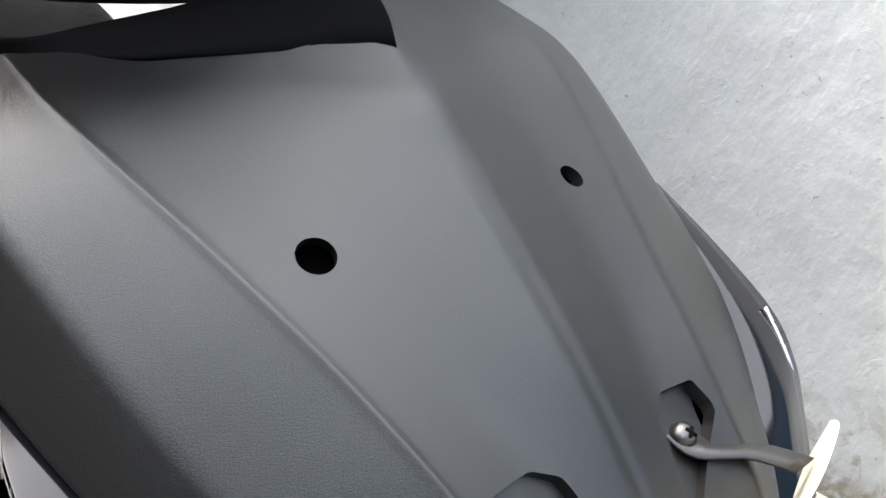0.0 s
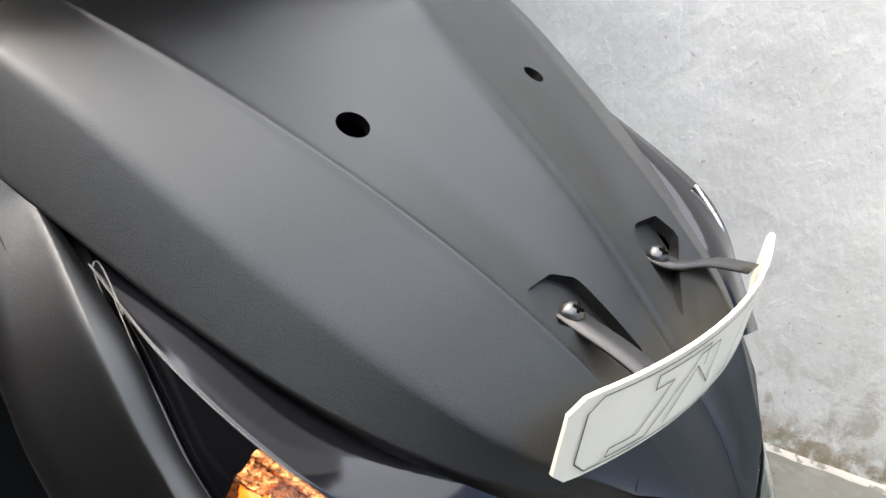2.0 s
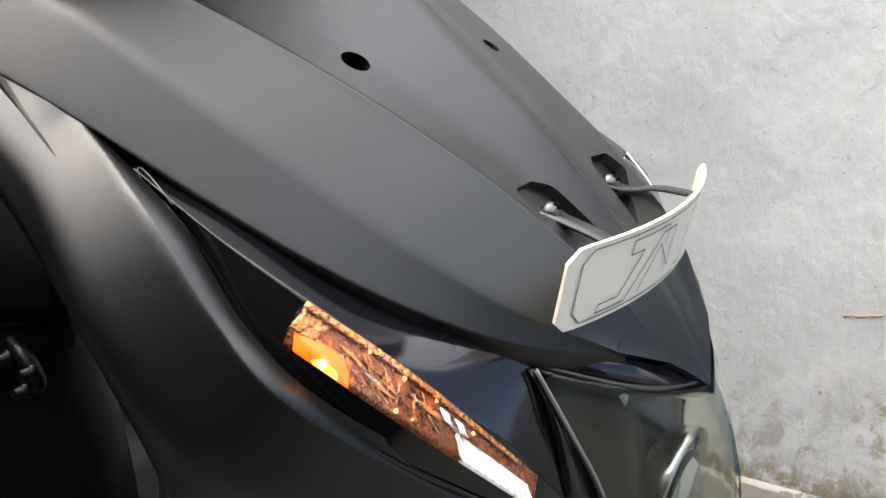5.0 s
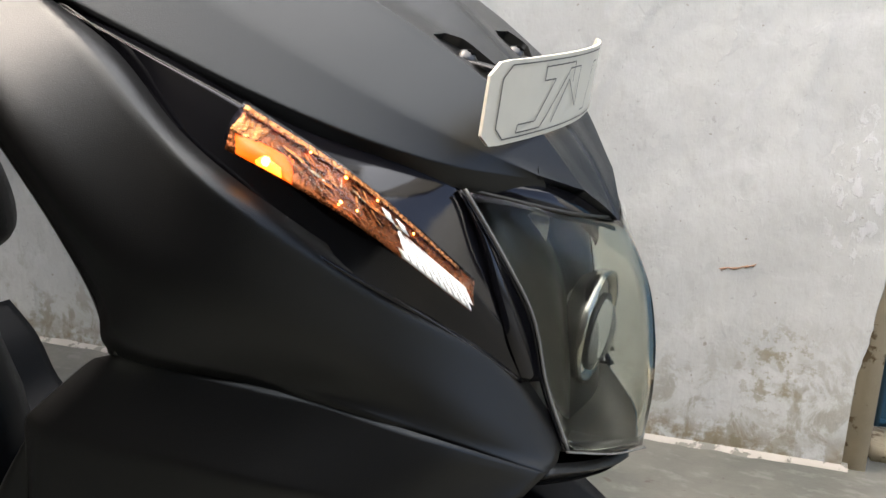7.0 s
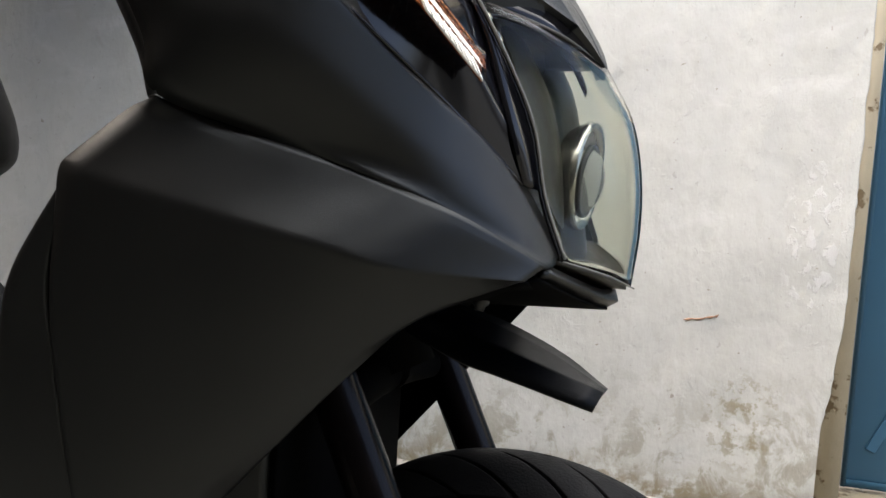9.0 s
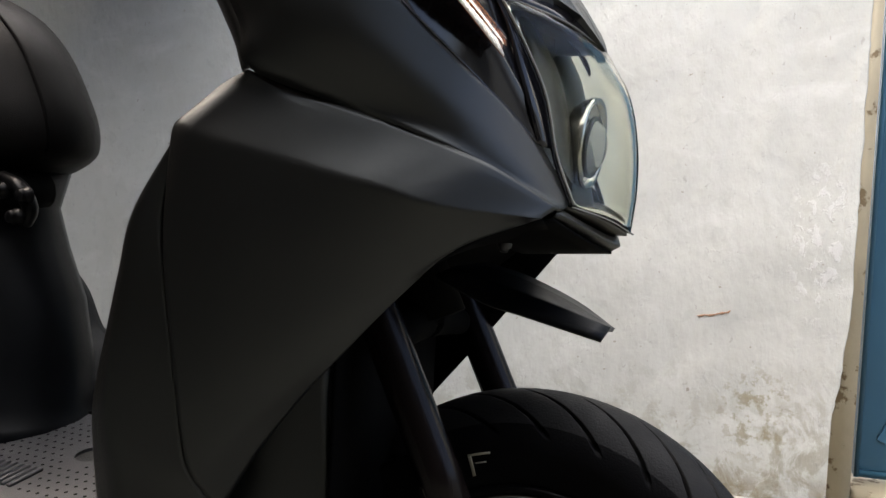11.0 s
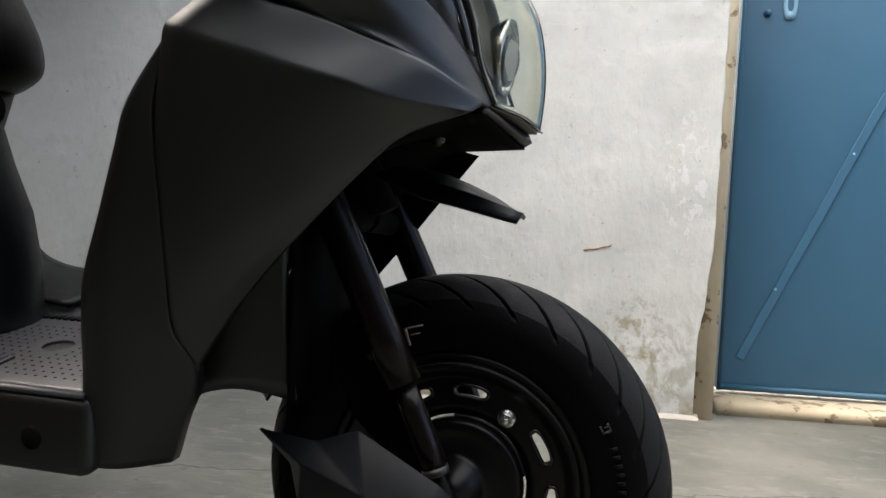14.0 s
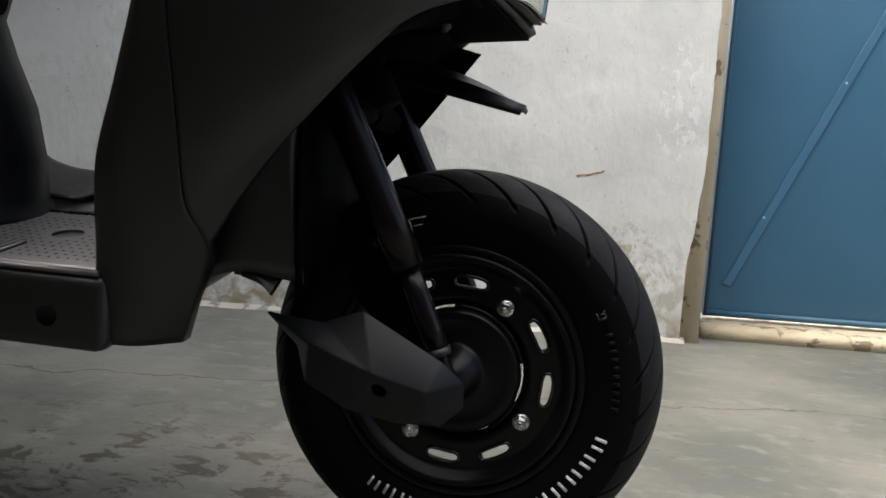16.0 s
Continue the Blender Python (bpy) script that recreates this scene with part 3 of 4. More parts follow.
SHIELD = [
    [(-.174, -.208, .634), (-.1885, -.211, .577), (-.1895, -.205, .536), (-.1895, -.198, .49), (-.1905, -.186, .447), (-.1945, -.170, .398), (-.189, -.134, .352), (-.214, -.112, .305), (-.238, -.091, .258)],
    [(-.175, -.2150, .634), (-.1910, -.2165, .577), (-.192, -.2105, .536), (-.192, -.203, .49), (-.193, -.192, .447), (-.197, -.176, .396), (-.193, -.146, .355), (-.216, -.122, .305), (-.241, -.100, .255)],
    [(-.176, -.2165, .634), (-.204, -.2240, .58), (-.216, -.2190, .54), (-.230, -.2125, .49), (-.247, -.202, .44), (-.254, -.188, .40), (-.256, -.172, .355), (-.262, -.153, .305), (-.272, -.138, .256)],
    [(-.177, -.214, .634), (-.211, -.2185, .58), (-.228, -.213, .54), (-.248, -.204, .49), (-.276, -.186, .437), (-.289, -.172, .395), (-.297, -.160, .355), (-.303, -.152, .312), (-.309, -.152, .261)],
    [(-.176, -.205, .634), (-.206, -.203, .58), (-.221, -.198, .54), (-.242, -.188, .49), (-.269, -.169, .437), (-.283, -.154, .395), (-.290, -.142, .355), (-.298, -.140, .312), (-.309, -.132, .268)]]
for far in (False, True):
    solid(part("upper_fairing", sheet([[(x, y * .93, z - .02) for x, y, z in c] for c in FLANK] if far else FLANK, [.12, .32], 110, 6, 0 if far else None, far), PAINT, scooter), 0.003)

    solid(part("side_fairing", sheet(SIDE, [.22, .10, .3, .4, .3], 60, 6, 0 if far else None, far, .008, [[(.004, .020, -.006), (.000, .010, -.001), (-.002, .004, 0), (-.001, .001, 0), (-.0005, 0, 0)]] + [RIM] * 2 + [SEAM] * 4), PAINT, scooter), 0.0012)
    solid(part("leg_shield_edge", sheet(SHIELD, [.12, .4, .35], 48, 6, 0 if far else None, far), PAINT, scooter), 0.003)

# the near fairing turns inwards behind its rear edge
REAR = FLANK[3][2:7]
RETURN = [tuple(Vector(p) + Vector(o)) for p, o in zip(REAR, ((-.020, .030, .004), (-.028, .038, .003), (-.030, .040, 0), (-.026, .034, -.002), (-.008, .014, -.002)))]
MIDDLE = [tuple(Vector(a).lerp(Vector(b), .4) + Vector((-.003, -.003, 0))) for a, b in zip(REAR, RETURN)]
solid(part("fairing_return", sheet([[(x + .001, y + .0015, z) for x, y, z in REAR], MIDDLE, RETURN], [.4], 40, 5), PAINT, scooter), .002)

# turn signals in gloss black housings
HOUSE = [
    [(-.185, -.174, .825), (-.142, -.160, .805), (-.094, -.142, .778), (-.048, -.124, .760), (-.018, -.096, .748), (-.010, -.090, .735)],
    [(-.180, -.183, .823), (-.125, -.186, .803), (-.076, -.177, .780), (-.045, -.156, .752), (-.012, -.126, .718), (.012, -.090, .672)],
    [(-.176, -.176, .812), (-.128, -.188, .789), (-.090, -.188, .754), (-.050, -.168, .719), (-.013, -.119, .678), (.020, -.077, .638)]]
STRIP = [
    [(-.078, -.180, .782), (-.035, -.154, .748), (.004, -.118, .701)],
    [(-.080, -.188, .774), (-.033, -.168, .744), (.006, -.124, .696)],
    [(-.081, -.192, .766), (-.031, -.176, .739), (.008, -.127, .690)]]

STRIP[2] = [tuple(Vector(a).lerp(Vector(b), .97)) for a, b in zip(STRIP[0], STRIP[2])]


def between(curves, u0, u1, n=16):
    """The same guide curves from the share u0 to the share u1 of their length."""
    return [[c[round(60 * (u0 + (u1 - u0) * k / (n - 1)))] for k in range(n)] for c in [glide(q, 61) for q in curves]]


def moved(curves, v):
    return [[Vector(p) + Vector(v) for p in c] for c in curves]


sig = part("turn_signal", sheet(HOUSE, [.06], 30, 5), GLOSS, scooter, "gloss black housing with a lit amber turn signal")
part("backing", sheet(moved(HOUSE, (-.004, .012, -.004)), [.2], 16, 3), DARK, sig)
FINE = [glide(c, 201) for c in STRIP]
OUT = Vector((.42, -.74, .52)).normalized()


def on_strip(u, v, up=0.0):
    """A place on the signal: u along it, v from its upper to its lower edge, up out of it."""
    k = max(0, min(200, round(200 * u)))
    a, b, c = [q[k] for q in FINE]
    p = a.lerp(b, 2 * v) if v < .5 else b.lerp(c, 2 * v - 1)
    return p + OUT * up


def patch(name, u0, u1, v0, v1, up, material, skew=0.0, label="", n=8, m=5, dome=0.0):
    """A raised piece of the signal with its sides; skew moves its lower edge along; dome rounds it."""
    rows = []
    for i in range(-1, n + 1):
        s = max(0, min(n - 1, i)) / (n - 1)
        r = []
        for j in range(-1, m + 1):
            w = max(0, min(m - 1, j)) / (m - 1)
            edge = i in (-1, n) or j in (-1, m)
            h = -.001 if edge else up + dome * math.sin(math.pi * s) * math.sin(math.pi * w)
            r.append(on_strip(u0 + (u1 - u0) * s + skew * w, v0 + (v1 - v0) * w, h))
        rows.append(r)
    return part(name, grid(rows), material, sig, label)


patch("reflector", 0, 1, 0, 1, 0, SMOKED, 0, "dark amber tinted reflector", 40, 7)
patch("clear_block", .015, .120, .12, .55, .0010, COPPER, -.02, "amber tinted textured reflector block", 10, 8)
patch("amber_cup", .015, .250, .44, .98, .0002, GLOW, .03, "glowing amber lamp cup", 18, 11, .0030)
rng = random.Random(8)
for k in range(34):
    u, v = .12 + .018 * k + rng.uniform(-.02, .02), .14 + rng.uniform(0, .25)
    w = .90 - rng.uniform(0, .35) - max(0, u - .42) * 1.1
    if w > v + .1:
        flat(patch("prism", u, u + rng.uniform(.003, .009), v, w, rng.uniform(.0006, .0020), (COPPER, SMOKED, TINT, SILVER, SMOKED, COPPER, SMOKED)[k % 7], .10 + rng.uniform(-.07, .10), "", 2, 6))
for k in range(12):
    u, v = .18 + .040 * k + rng.uniform(-.01, .01), .22 + rng.uniform(0, .30)
    flat(patch("facet", u, u + rng.uniform(.02, .06), v, v + rng.uniform(.03, .08), .0020 + rng.uniform(0, .0006), (TINT, COPPER, SMOKED, SILVER)[k % 4], .05, "", 3, 3))
patch("upper_rim", .0, .92, -.02, .10, .0028, COPPER, 0, "amber tinted upper rim", 50, 4)
for u, v, r in ((.28, .12, .0006), (.43, .16, .0008), (.56, .14, .0006), (.72, .20, .0006), (.46, .80, .0008), (.52, .74, .0005)):
    p = on_strip(u, v, .0030)
    part("light_bead", lathe([(0, -r), (r * .7, -r * .7), (r, 0), (r * .7, r * .7), (0, r)], p, (.6, 0, -.4), 10), BULB, sig, "bright amber point of light")
p, r = on_strip(.165, .84, .0030), .0020
patch("lit_core", .11, .215, .68, .97, .0016, CORE, .02, "bright core of the lit lamp", 10, 8, .0016)
part("bulb", lathe([(0, -r), (r * .7, -r * .7), (r, 0), (r * .7, r * .7), (0, r)], p, (.6, 0, -.4), 16), BULB, sig, "glowing amber bulb")
patch("marker_reflector", .665, .965, .42, .99, .0016, RIBWHITE, .045, "bright white ribbed reflector", 24, 8)
for k in range(10):
    u = .675 + .030 * k
    part("reflector_rib", tube([on_strip(u, .47, .0021), on_strip(u + .022, .72, .0021), on_strip(u + .042, .95, .0021)], .00045, 6, 7), RIBWHITE, sig)
for u in (.58, .64):
    patch("small_reflector", u, u + .035, .20, .36, .0024, RIBWHITE, .035, "", 3, 3)
cover = part("signal_lens", sheet(moved(STRIP, (.0035, -.0050, .0045)), [.3], 24, 4), GLASS, sig, "clear signal lens")
cover.visible_shadow = False
part("lens_edge", tube(moved(HOUSE[1:2], (.0004, -.0008, .0006))[0][:4], [.0003, .0003, .0003, .0002], 8, 40), LINE, sig, "grey edge of the lens")
part("lens_edge", tube([(-.150, -.1870, .8125), (-.170, -.1815, .8200), (-.1795, -.1800, .8235), (-.176, -.1835, .8205), (-.150, -.1895, .8045)], .0004, 8, 24), LINE, sig)
part("housing_edge", tube(moved(HOUSE[2:], (0, -.002, .001))[0], .0013, 8, 40), GLOSS, sig)
# the other side's housing, closed and unlit
INNER_F = [(x, -y, z - LEAN * y) for x, y, z in HOUSE[0]]
OUTER_F = [(-.165, .195, .846), (-.118, .2, .822), (-.075, .2, .799), (-.052, .196, .778), (-.037, .190, .757), (-.008, .165, .728)]
MID_F = [((a[0] + b[0]) / 2 + .006, (a[1] + b[1]) / 2, (a[2] + b[2]) / 2 + .005) for a, b in zip(INNER_F, OUTER_F)]
sig_b = part("turn_signal", sheet([INNER_F, MID_F, OUTER_F], [.3], 30, 5), GLOSS, scooter, "gloss black unlit turn signal housing")
solid(sig_b, .003)
part("housing_edge", tube([(x - .002, y - .007, z + .003) for x, y, z in OUTER_F[2:]], .0016, 8, 30), CHROME, sig_b)

# headlight
LENS = [
    [(-.012, -.097, .742), (.006, -.086, .708), (.020, -.071, .672), (.028, -.064, .632), (.042, -.062, .596)],
    [(.034, -.055, .727), (.048, -.05, .698), (.056, -.042, .665), (.061, -.038, .628), (.064, -.036, .588)],
    [(.051, 0, .716), (.069, 0, .684), (.077, 0, .650), (.079, 0, .615), (.076, 0, .578)]]
headlight = part("headlight", sheet([[(p[0] - d, p[1] * .97, p[2]) for p in c] for c, d in zip(LENS, (.008, .024, .052))], [.4], 20, 5, 0), REFL, scooter, "clear headlight with a round lamp")
lens = solid(part("lens", sheet(LENS, [.45], 24, 6, 0), LENS_GLASS, headlight, "clear wraparound lens"), 0.0025)
lens.visible_shadow = False
part("lens_rim", tube(LENS[0], .0010, 10, 24), GLOSS, headlight)
solid(part("housing_return", sheet([[c[-1] for c in HOUSE], [(-.012, -.0985, .742), (.0055, -.0875, .708), (.0195, -.0725, .672), (.0270, -.0660, .636)]], [], 20, 3), GLOSS, sig, "gloss black side of the housing"), .001)
part("lens_edge", tube([(x + .0030, y - .0014, z + .001) for x, y, z in LENS[0]], .0010, 8, 30), EDGE, headlight, "pale edge of the clear lens")
part("lens_edge", tube([(x + .002, y - .0012, z - .0005) for x, y, z in [c[-1] for c in LENS]], .0006, 8, 20), EDGE, headlight)
for k, dz in ((0, .002), (-1, 0)):
    far_edge, near_edge = [[(p[0] - o, p[1] * w, p[2] + dz) for p in [c[k] for c in LENS]] for o, w in ((.055, .94), (.003, .98))]
    solid(part("reflector_shelf", sheet([far_edge, near_edge], [], 16, 3, 0), REFL, headlight), .002)
part("lens_rim", tube([(x, -y, z - LEAN * y) for x, y, z in LENS[0]], .0032, 10, 24), GLOSS, headlight)
part("reflector_wing", sheet([[(-.004, -.075, .728), (.004, -.066, .712), (.012, -.056, .694)], [(.016, -.030, .722), (.016, -.032, .709), (.014, -.045, .694)]], [], 10, 3), REFLB, headlight, "small reflector wing")
part("lamp_ring", lathe([(.029, -.010), (.0345, -.002), (.0365, .003), (.0355, .007), (.0325, .006), (.0310, .002)], (.036, .006, .648), (1, -.05, -.1), 40), REFLB, headlight, "bright lamp ring")
part("lamp_bowl", lathe([(.0315, .002), (.028, -.008), (.018, -.015), (0, -.018)], (.036, .006, .648), (1, -.05, -.1), 32), RIBWHITE, headlight)
part("lamp_dome", lathe([(0, -.006), (.014, -.005), (.0225, -.001), (.0215, .006), (.017, .0115), (.009, .015), (0, .016)], (.036, .006, .645), (1, -.05, -.1), 32), DOME, headlight, "clear glass dome")
part("dome_ring", lathe([(.0215, .003), (.0245, .004), (.0245, .007), (.0215, .007)], (.036, .006, .645), (1, -.05, -.1), 32), STRAP, headlight)

BROW = [
    [(-.020, -.098, .751), (.016, -.062, .744), (.033, -.036, .734), (.042, -.018, .723), (.048, 0, .711)],
    [(-.016, -.094, .737), (.014, -.070, .730), (.030, -.052, .723), (.042, -.026, .716), (.047, 0, .709)]]
solid(part("brow", sheet(BROW, [], 24, 3, 0), GLOSS, scooter, "gloss black strip under the front cover"), .002)
CHIN = [
    [(.037, -.080, .595), (.050, -.050, .585), (.061, -.02, .577), (.066, 0, .575)],
    [(.040, -.083, .5905), (.054, -.050, .580), (.064, -.02, .571), (.069, 0, .568)],
    [(.036, -.085, .587), (.047, -.054, .5765), (.057, -.02, .5670), (.062, 0, .5635)]]
solid(part("chin", sheet(CHIN, [.15], 16, 4, 0), PAINT, scooter, "satin black chin under the headlight"), 0.003)
BELLY = [CHIN[2], [(-.02, -.095, .574), (-.01, -.06, .568), (-.01, -.03, .563), (-.01, 0, .559)]]
solid(part("chin_underside", sheet(BELLY, [], 16, 3, 0), DARK, scooter), .002)

part("chin_screw", lathe([(0, -.005), (.003, -.005), (.0035, -.002), (.0055, -.001), (.0055, .004)], (-.007, -.057, .565), (0, .3, 1), 12), STRAP, scooter, "small zinc screw")
UNDER = [[(-.13, -.138, .47), (-.06, -.134, .535), (.0, -.108, .579), (.030, -.094, .5865)], [(-.13, -.03, .56), (-.06, -.03, .57), (.01, -.03, .570), (.030, -.03, .571)]]
solid(part("under_cover", sheet(UNDER, [], 12, 3, 0), DARK, scooter), .003)

# number plate
plate_root = part("number_plate", bmesh.new(), CREAM, scooter, "blank cream curved number plate on metal straps")
def plate_at(y, h):
    return Vector((.021 - .019 * abs(y / .1) ** 2, y - .002, .792 + .076 * y + h)) + Vector((.12, 0, 0)) * h
rows = []
for i in range(33):
    y = -.102 + .206 * i / 32
    e = max(0, abs(y) - .095) * .9
    rows.append([plate_at(y, -.0205 + e), plate_at(y, 0), plate_at(y, .0205 - e)])
bm = grid(rows)
bm.to_mesh(plate_root.data)
bm.free()
solid(plate_root, .0018, 0)


def engrave(points, closed=True, w=.00034):
    """A thin dark line on the plate's face through (y, h) points."""
    pts = points + points[:1] if closed else points
    for (y0, h0), (y1, h1) in zip(pts[:-1], pts[1:]):
        d = Vector((y1 - y0, h1 - h0))
        k = max(2, int(d.length / .008) + 1)
        nrm = Vector((-d.y, d.x)).normalized() * w
        rows = []
        for j in range(k + 1):
            q = Vector((y0, h0)) + d * (j / k)
            rows.append([plate_at(q.x + o * nrm.x, q.y + o * nrm.y) + Vector((.0017, 0, .0002)) for o in (-1, 1)])
        part("engraved_line", grid(rows), LINE, plate_root)


engrave([(-.094, -.012), (-.088, -.018), (.088, -.018), (.094, -.012), (.094, .012), (.088, .018), (-.088, .018), (-.094, .012)])
engrave([(-0.078, -.016), (-0.056, -.016), (-0.028, .012), (-0.012, .012), (-0.012, -.010), (-0.028, .006), (-0.044, -.015)], False)
engrave([(-0.078, -.016), (-0.077, -.012), (-0.062, -.012), (-0.046, .008), (-0.058, .008), (-0.058, .015), (-0.022, .015), (-0.022, .004)], False)
engrave([(0.002, -.014), (0.010, -.014), (0.018, .012), (0.028, .012)], False)
engrave([(0.042, -.012), (0.050, .012), (0.058, .012)], False)
for s in (-1, 1):
    c = Vector((-.034, s * .042, .8035 + (.003 if s > 0 else 0)))
    part("screw", lathe([(0, .0058), (.003, .0054), (.0056, .0034), (.0064, 0), (.0064, -.006)], c, (.6, 0, .8), 24), SCREW, plate_root, "chrome cross-head screw")
    for q in (0, 1):
        bm = box(-.0028, .0028, -.0006, .0006, -.001, .0012)
        bmesh.ops.transform(bm, verts=bm.verts, matrix=Matrix.Translation(c + Vector((.6, 0, .8)) * .0052) @ Matrix.Rotation(radians(37), 4, "Y") @ Matrix.Rotation(radians(35 + 90 * q), 4, "Z"))
        part("cross_slot", bm, DARK, plate_root)
    e = plate_at(.080 if s > 0 else -.045, .003) - Vector((.004, 0, 0))
    rows = []
    for p in glide([c + Vector((-.006, 0, .001)), c + Vector((.01, s * .002, -.002)), c.lerp(e, .6) + Vector((0, 0, .001)), e], 12):
        rows.append([p + Vector((0, -.0075, .0012)), p + Vector((0, .0075, .0012))])
    solid(part("strap", grid(rows), STRAP, plate_root, "thin grey metal strap"), .0015)

# front wheel
AXLE = Vector((.002, .068, .217))
HUB = AXLE + Vector((0, -.018, 0))
wheel = part("front_wheel", lathe([(.0, -.036), (.012, -.036), (.013, -.032), (.020, -.031), (.021, -.026), (.026, -.024), (.028, -.012), (.034, -.009), (.056, -.010), (.064, -.013), (.068, -.010), (.070, -.002), (.066, .02), (0, .02)], HUB, (0, 1, 0), 48), STEEL_BLACK, scooter, "black steel front wheel with slotted rim")
# tyre
TN, TM = 1092, 60
rows = []
for i in range(TN + 1):
    th = 2 * math.pi * i / TN
    r = []
    for j in range(TM + 1):
        s = -1 + 2 * j / TM
        ang = s * radians(150)
        rad = .172 + .045 * math.cos(ang) * (1.0 if abs(ang) < 1.57 else .86)
        w = .045 * math.sin(ang) if abs(ang) < 1.57 else .045 * math.copysign(1 - (abs(ang) - 1.57) * .32, ang)
        a = abs(ang)
        g = (i * 26 / TN + (0.5 if ang > 0 else 0)) % 1.0
        sa = min(a, 1.3)
        swept = th - (1.9 * sa - .35 * sa * sa) * 2 * math.pi / 26
        gw = .07 + .07 * a
        if .12 < a < 1.2 and g < gw:
            dip = .0055 * math.sin(math.pi * g / gw) ** .5
            rad -= dip * math.cos(a)
            w -= math.copysign(dip * math.sin(a), ang)
        r.append(AXLE + Vector((math.cos(swept) * rad, w, math.sin(swept) * rad)))
    rows.append(r)
T0, T1 = 18, 42
bm = grid([r[:T0 + 1] for r in rows])
tyre = part("tyre", bm, RUBBER, wheel, "black rubber tyre with slanted tread grooves")
part("far_sidewall", grid([r[T1:] for r in rows]), RUBBER, tyre)
part("tread", grid([r[T0:T1 + 1] for r in rows]), TREAD, tyre, "dusty rubber tread with slanted grooves")

def on_tyre(deg, r):
    a = radians(deg)
    return AXLE + Vector((math.cos(a) * r, -.0462 - .0008, math.sin(a) * r))


def tyre_mark(name, cells, material):
    for d0, d1, r0, r1 in cells:
        rows = [[on_tyre(d0 + (d1 - d0) * k / 3, r0), on_tyre(d0 + (d1 - d0) * k / 3, r1)] for k in range(4)]
        solid(part(name, grid(rows), material, wheel), .0008, 0)


tyre_mark("tyre_mark", [(109.6, 102.6, .1700, .1718), (109.6, 108.6, .1530, .1718), (107.8, 104.2, .1630, .1640)], MARK)
tyre_mark("tyre_lettering", [(d + o - .55, d + o + .55, r - .0062, r + .0062) for o in (-1.7, 1.7) for d, r in ((-18.5, .166), (-26.3, .164), (-34, .1625), (-41.6, .1615), (-49.2, .1605), (-56.8, .1595), (-64.4, .158), (-106.8, .151), (-114.3, .151), (-121.5, .153))], WHITE)
tyre_mark("tyre_mark", [(27, 30, .165, .1665), (27, 30, .173, .1745), (27, 27.7, .165, .1745), (28.6, 29.2, .169, .1745)], FAINT)
tyre_mark("tyre_mark", [(22 - 2.9 * k, 20.8 - 2.9 * k, .1655, .1735) for k in range(10)], MOULDED)

NUTS = [56.5, -33.5, -123.5, 146.5]
SLOTS = [a + o for a in NUTS for o in (27.5, 62.5)]
rows = []
RAD = [.0720 + .0031 * k for k in range(19)]
bm = bmesh.new()
AN = 180
vs = []
for i in range(AN):
    th = 2 * math.pi * i / AN
    r = []
    for q in RAD:
        dy = -.002 - .012 * max(0, min(1, (q - .112) / .012)) + .006 * max(0, min(1, (.080 - q) / .006))
        r.append(bm.verts.new(HUB + Vector((math.cos(th) * q, dy, math.sin(th) * q))))
    vs.append(r)
for i in range(AN):
    deg = 360 * (i + .5) / AN
    for k in range(len(RAD) - 1):
        q = (RAD[k] + RAD[k + 1]) / 2
        skip = False
        for s in SLOTS:
            da = abs((deg - s + 180) % 360 - 180)
            if da < 9.6 and abs(q - .0985) < .0040:
                skip = True
        if not skip:
            bm.faces.new([vs[i][k], vs[(i + 1) % AN][k], vs[(i + 1) % AN][k + 1], vs[i][k + 1]])
bmesh.ops.recalc_face_normals(bm, faces=bm.faces)
solid(part("rim_disc", bm, STEEL_BLACK, wheel), .003, 0)
for a in SLOTS:
    loop = []
    for k in range(24):
        t = 2 * math.pi * k / 24
        dd, rr = a + 10.8 * math.copysign(abs(math.cos(t)) ** .7, math.cos(t)), .0985 + .0064 * math.copysign(abs(math.sin(t)) ** .7, math.sin(t))
        loop.append(HUB + Vector((math.cos(radians(dd)) * rr, -.0045, math.sin(radians(dd)) * rr)))
    loop.append(loop[0])
    part("slot_lip", tube(loop, .0020, 8, 49), GLOSS, wheel)
for a, b in ((13, 95), (118, 252), (-57, -22)):
    part("hub_web", tube([HUB + Vector((math.cos(radians(a + (b - a) * k / 30)) * .071, -.004, math.sin(radians(a + (b - a) * k / 30)) * .071)) for k in range(31)], .0024, 8, 61), STEEL_BLACK, wheel)
part("rim_bead", lathe([(.122, -.012), (.128, -.028), (.136, -.034), (.139, -.032), (.132, -.02), (.128, 0), (.132, .02), (.139, .032), (.136, .034), (.122, .012)], AXLE, (0, 1, 0), 72), STEEL_BLACK, wheel)
for a in NUTS:
    c = HUB + Vector((math.cos(radians(a)) * .088, -.004, math.sin(radians(a)) * .088))
    nut = flat(part("wheel_nut", lathe([(0, -.009), (.0056, -.0088), (.0064, -.0078), (.0066, -.002)], c, (0, 1, 0), 6), CHROME, wheel, "zinc plated wheel nut"))
    part("washer", lathe([(.004, -.0028), (.0088, -.0024), (.0094, -.0012), (.0096, .001)], c, (0, 1, 0), 28), CHROME, wheel)
    part("stud", lathe([(0, -.0125), (.0028, -.012), (.0034, -.0115), (.0034, -.008)], c, (0, 1, 0), 16), CHROME, wheel)

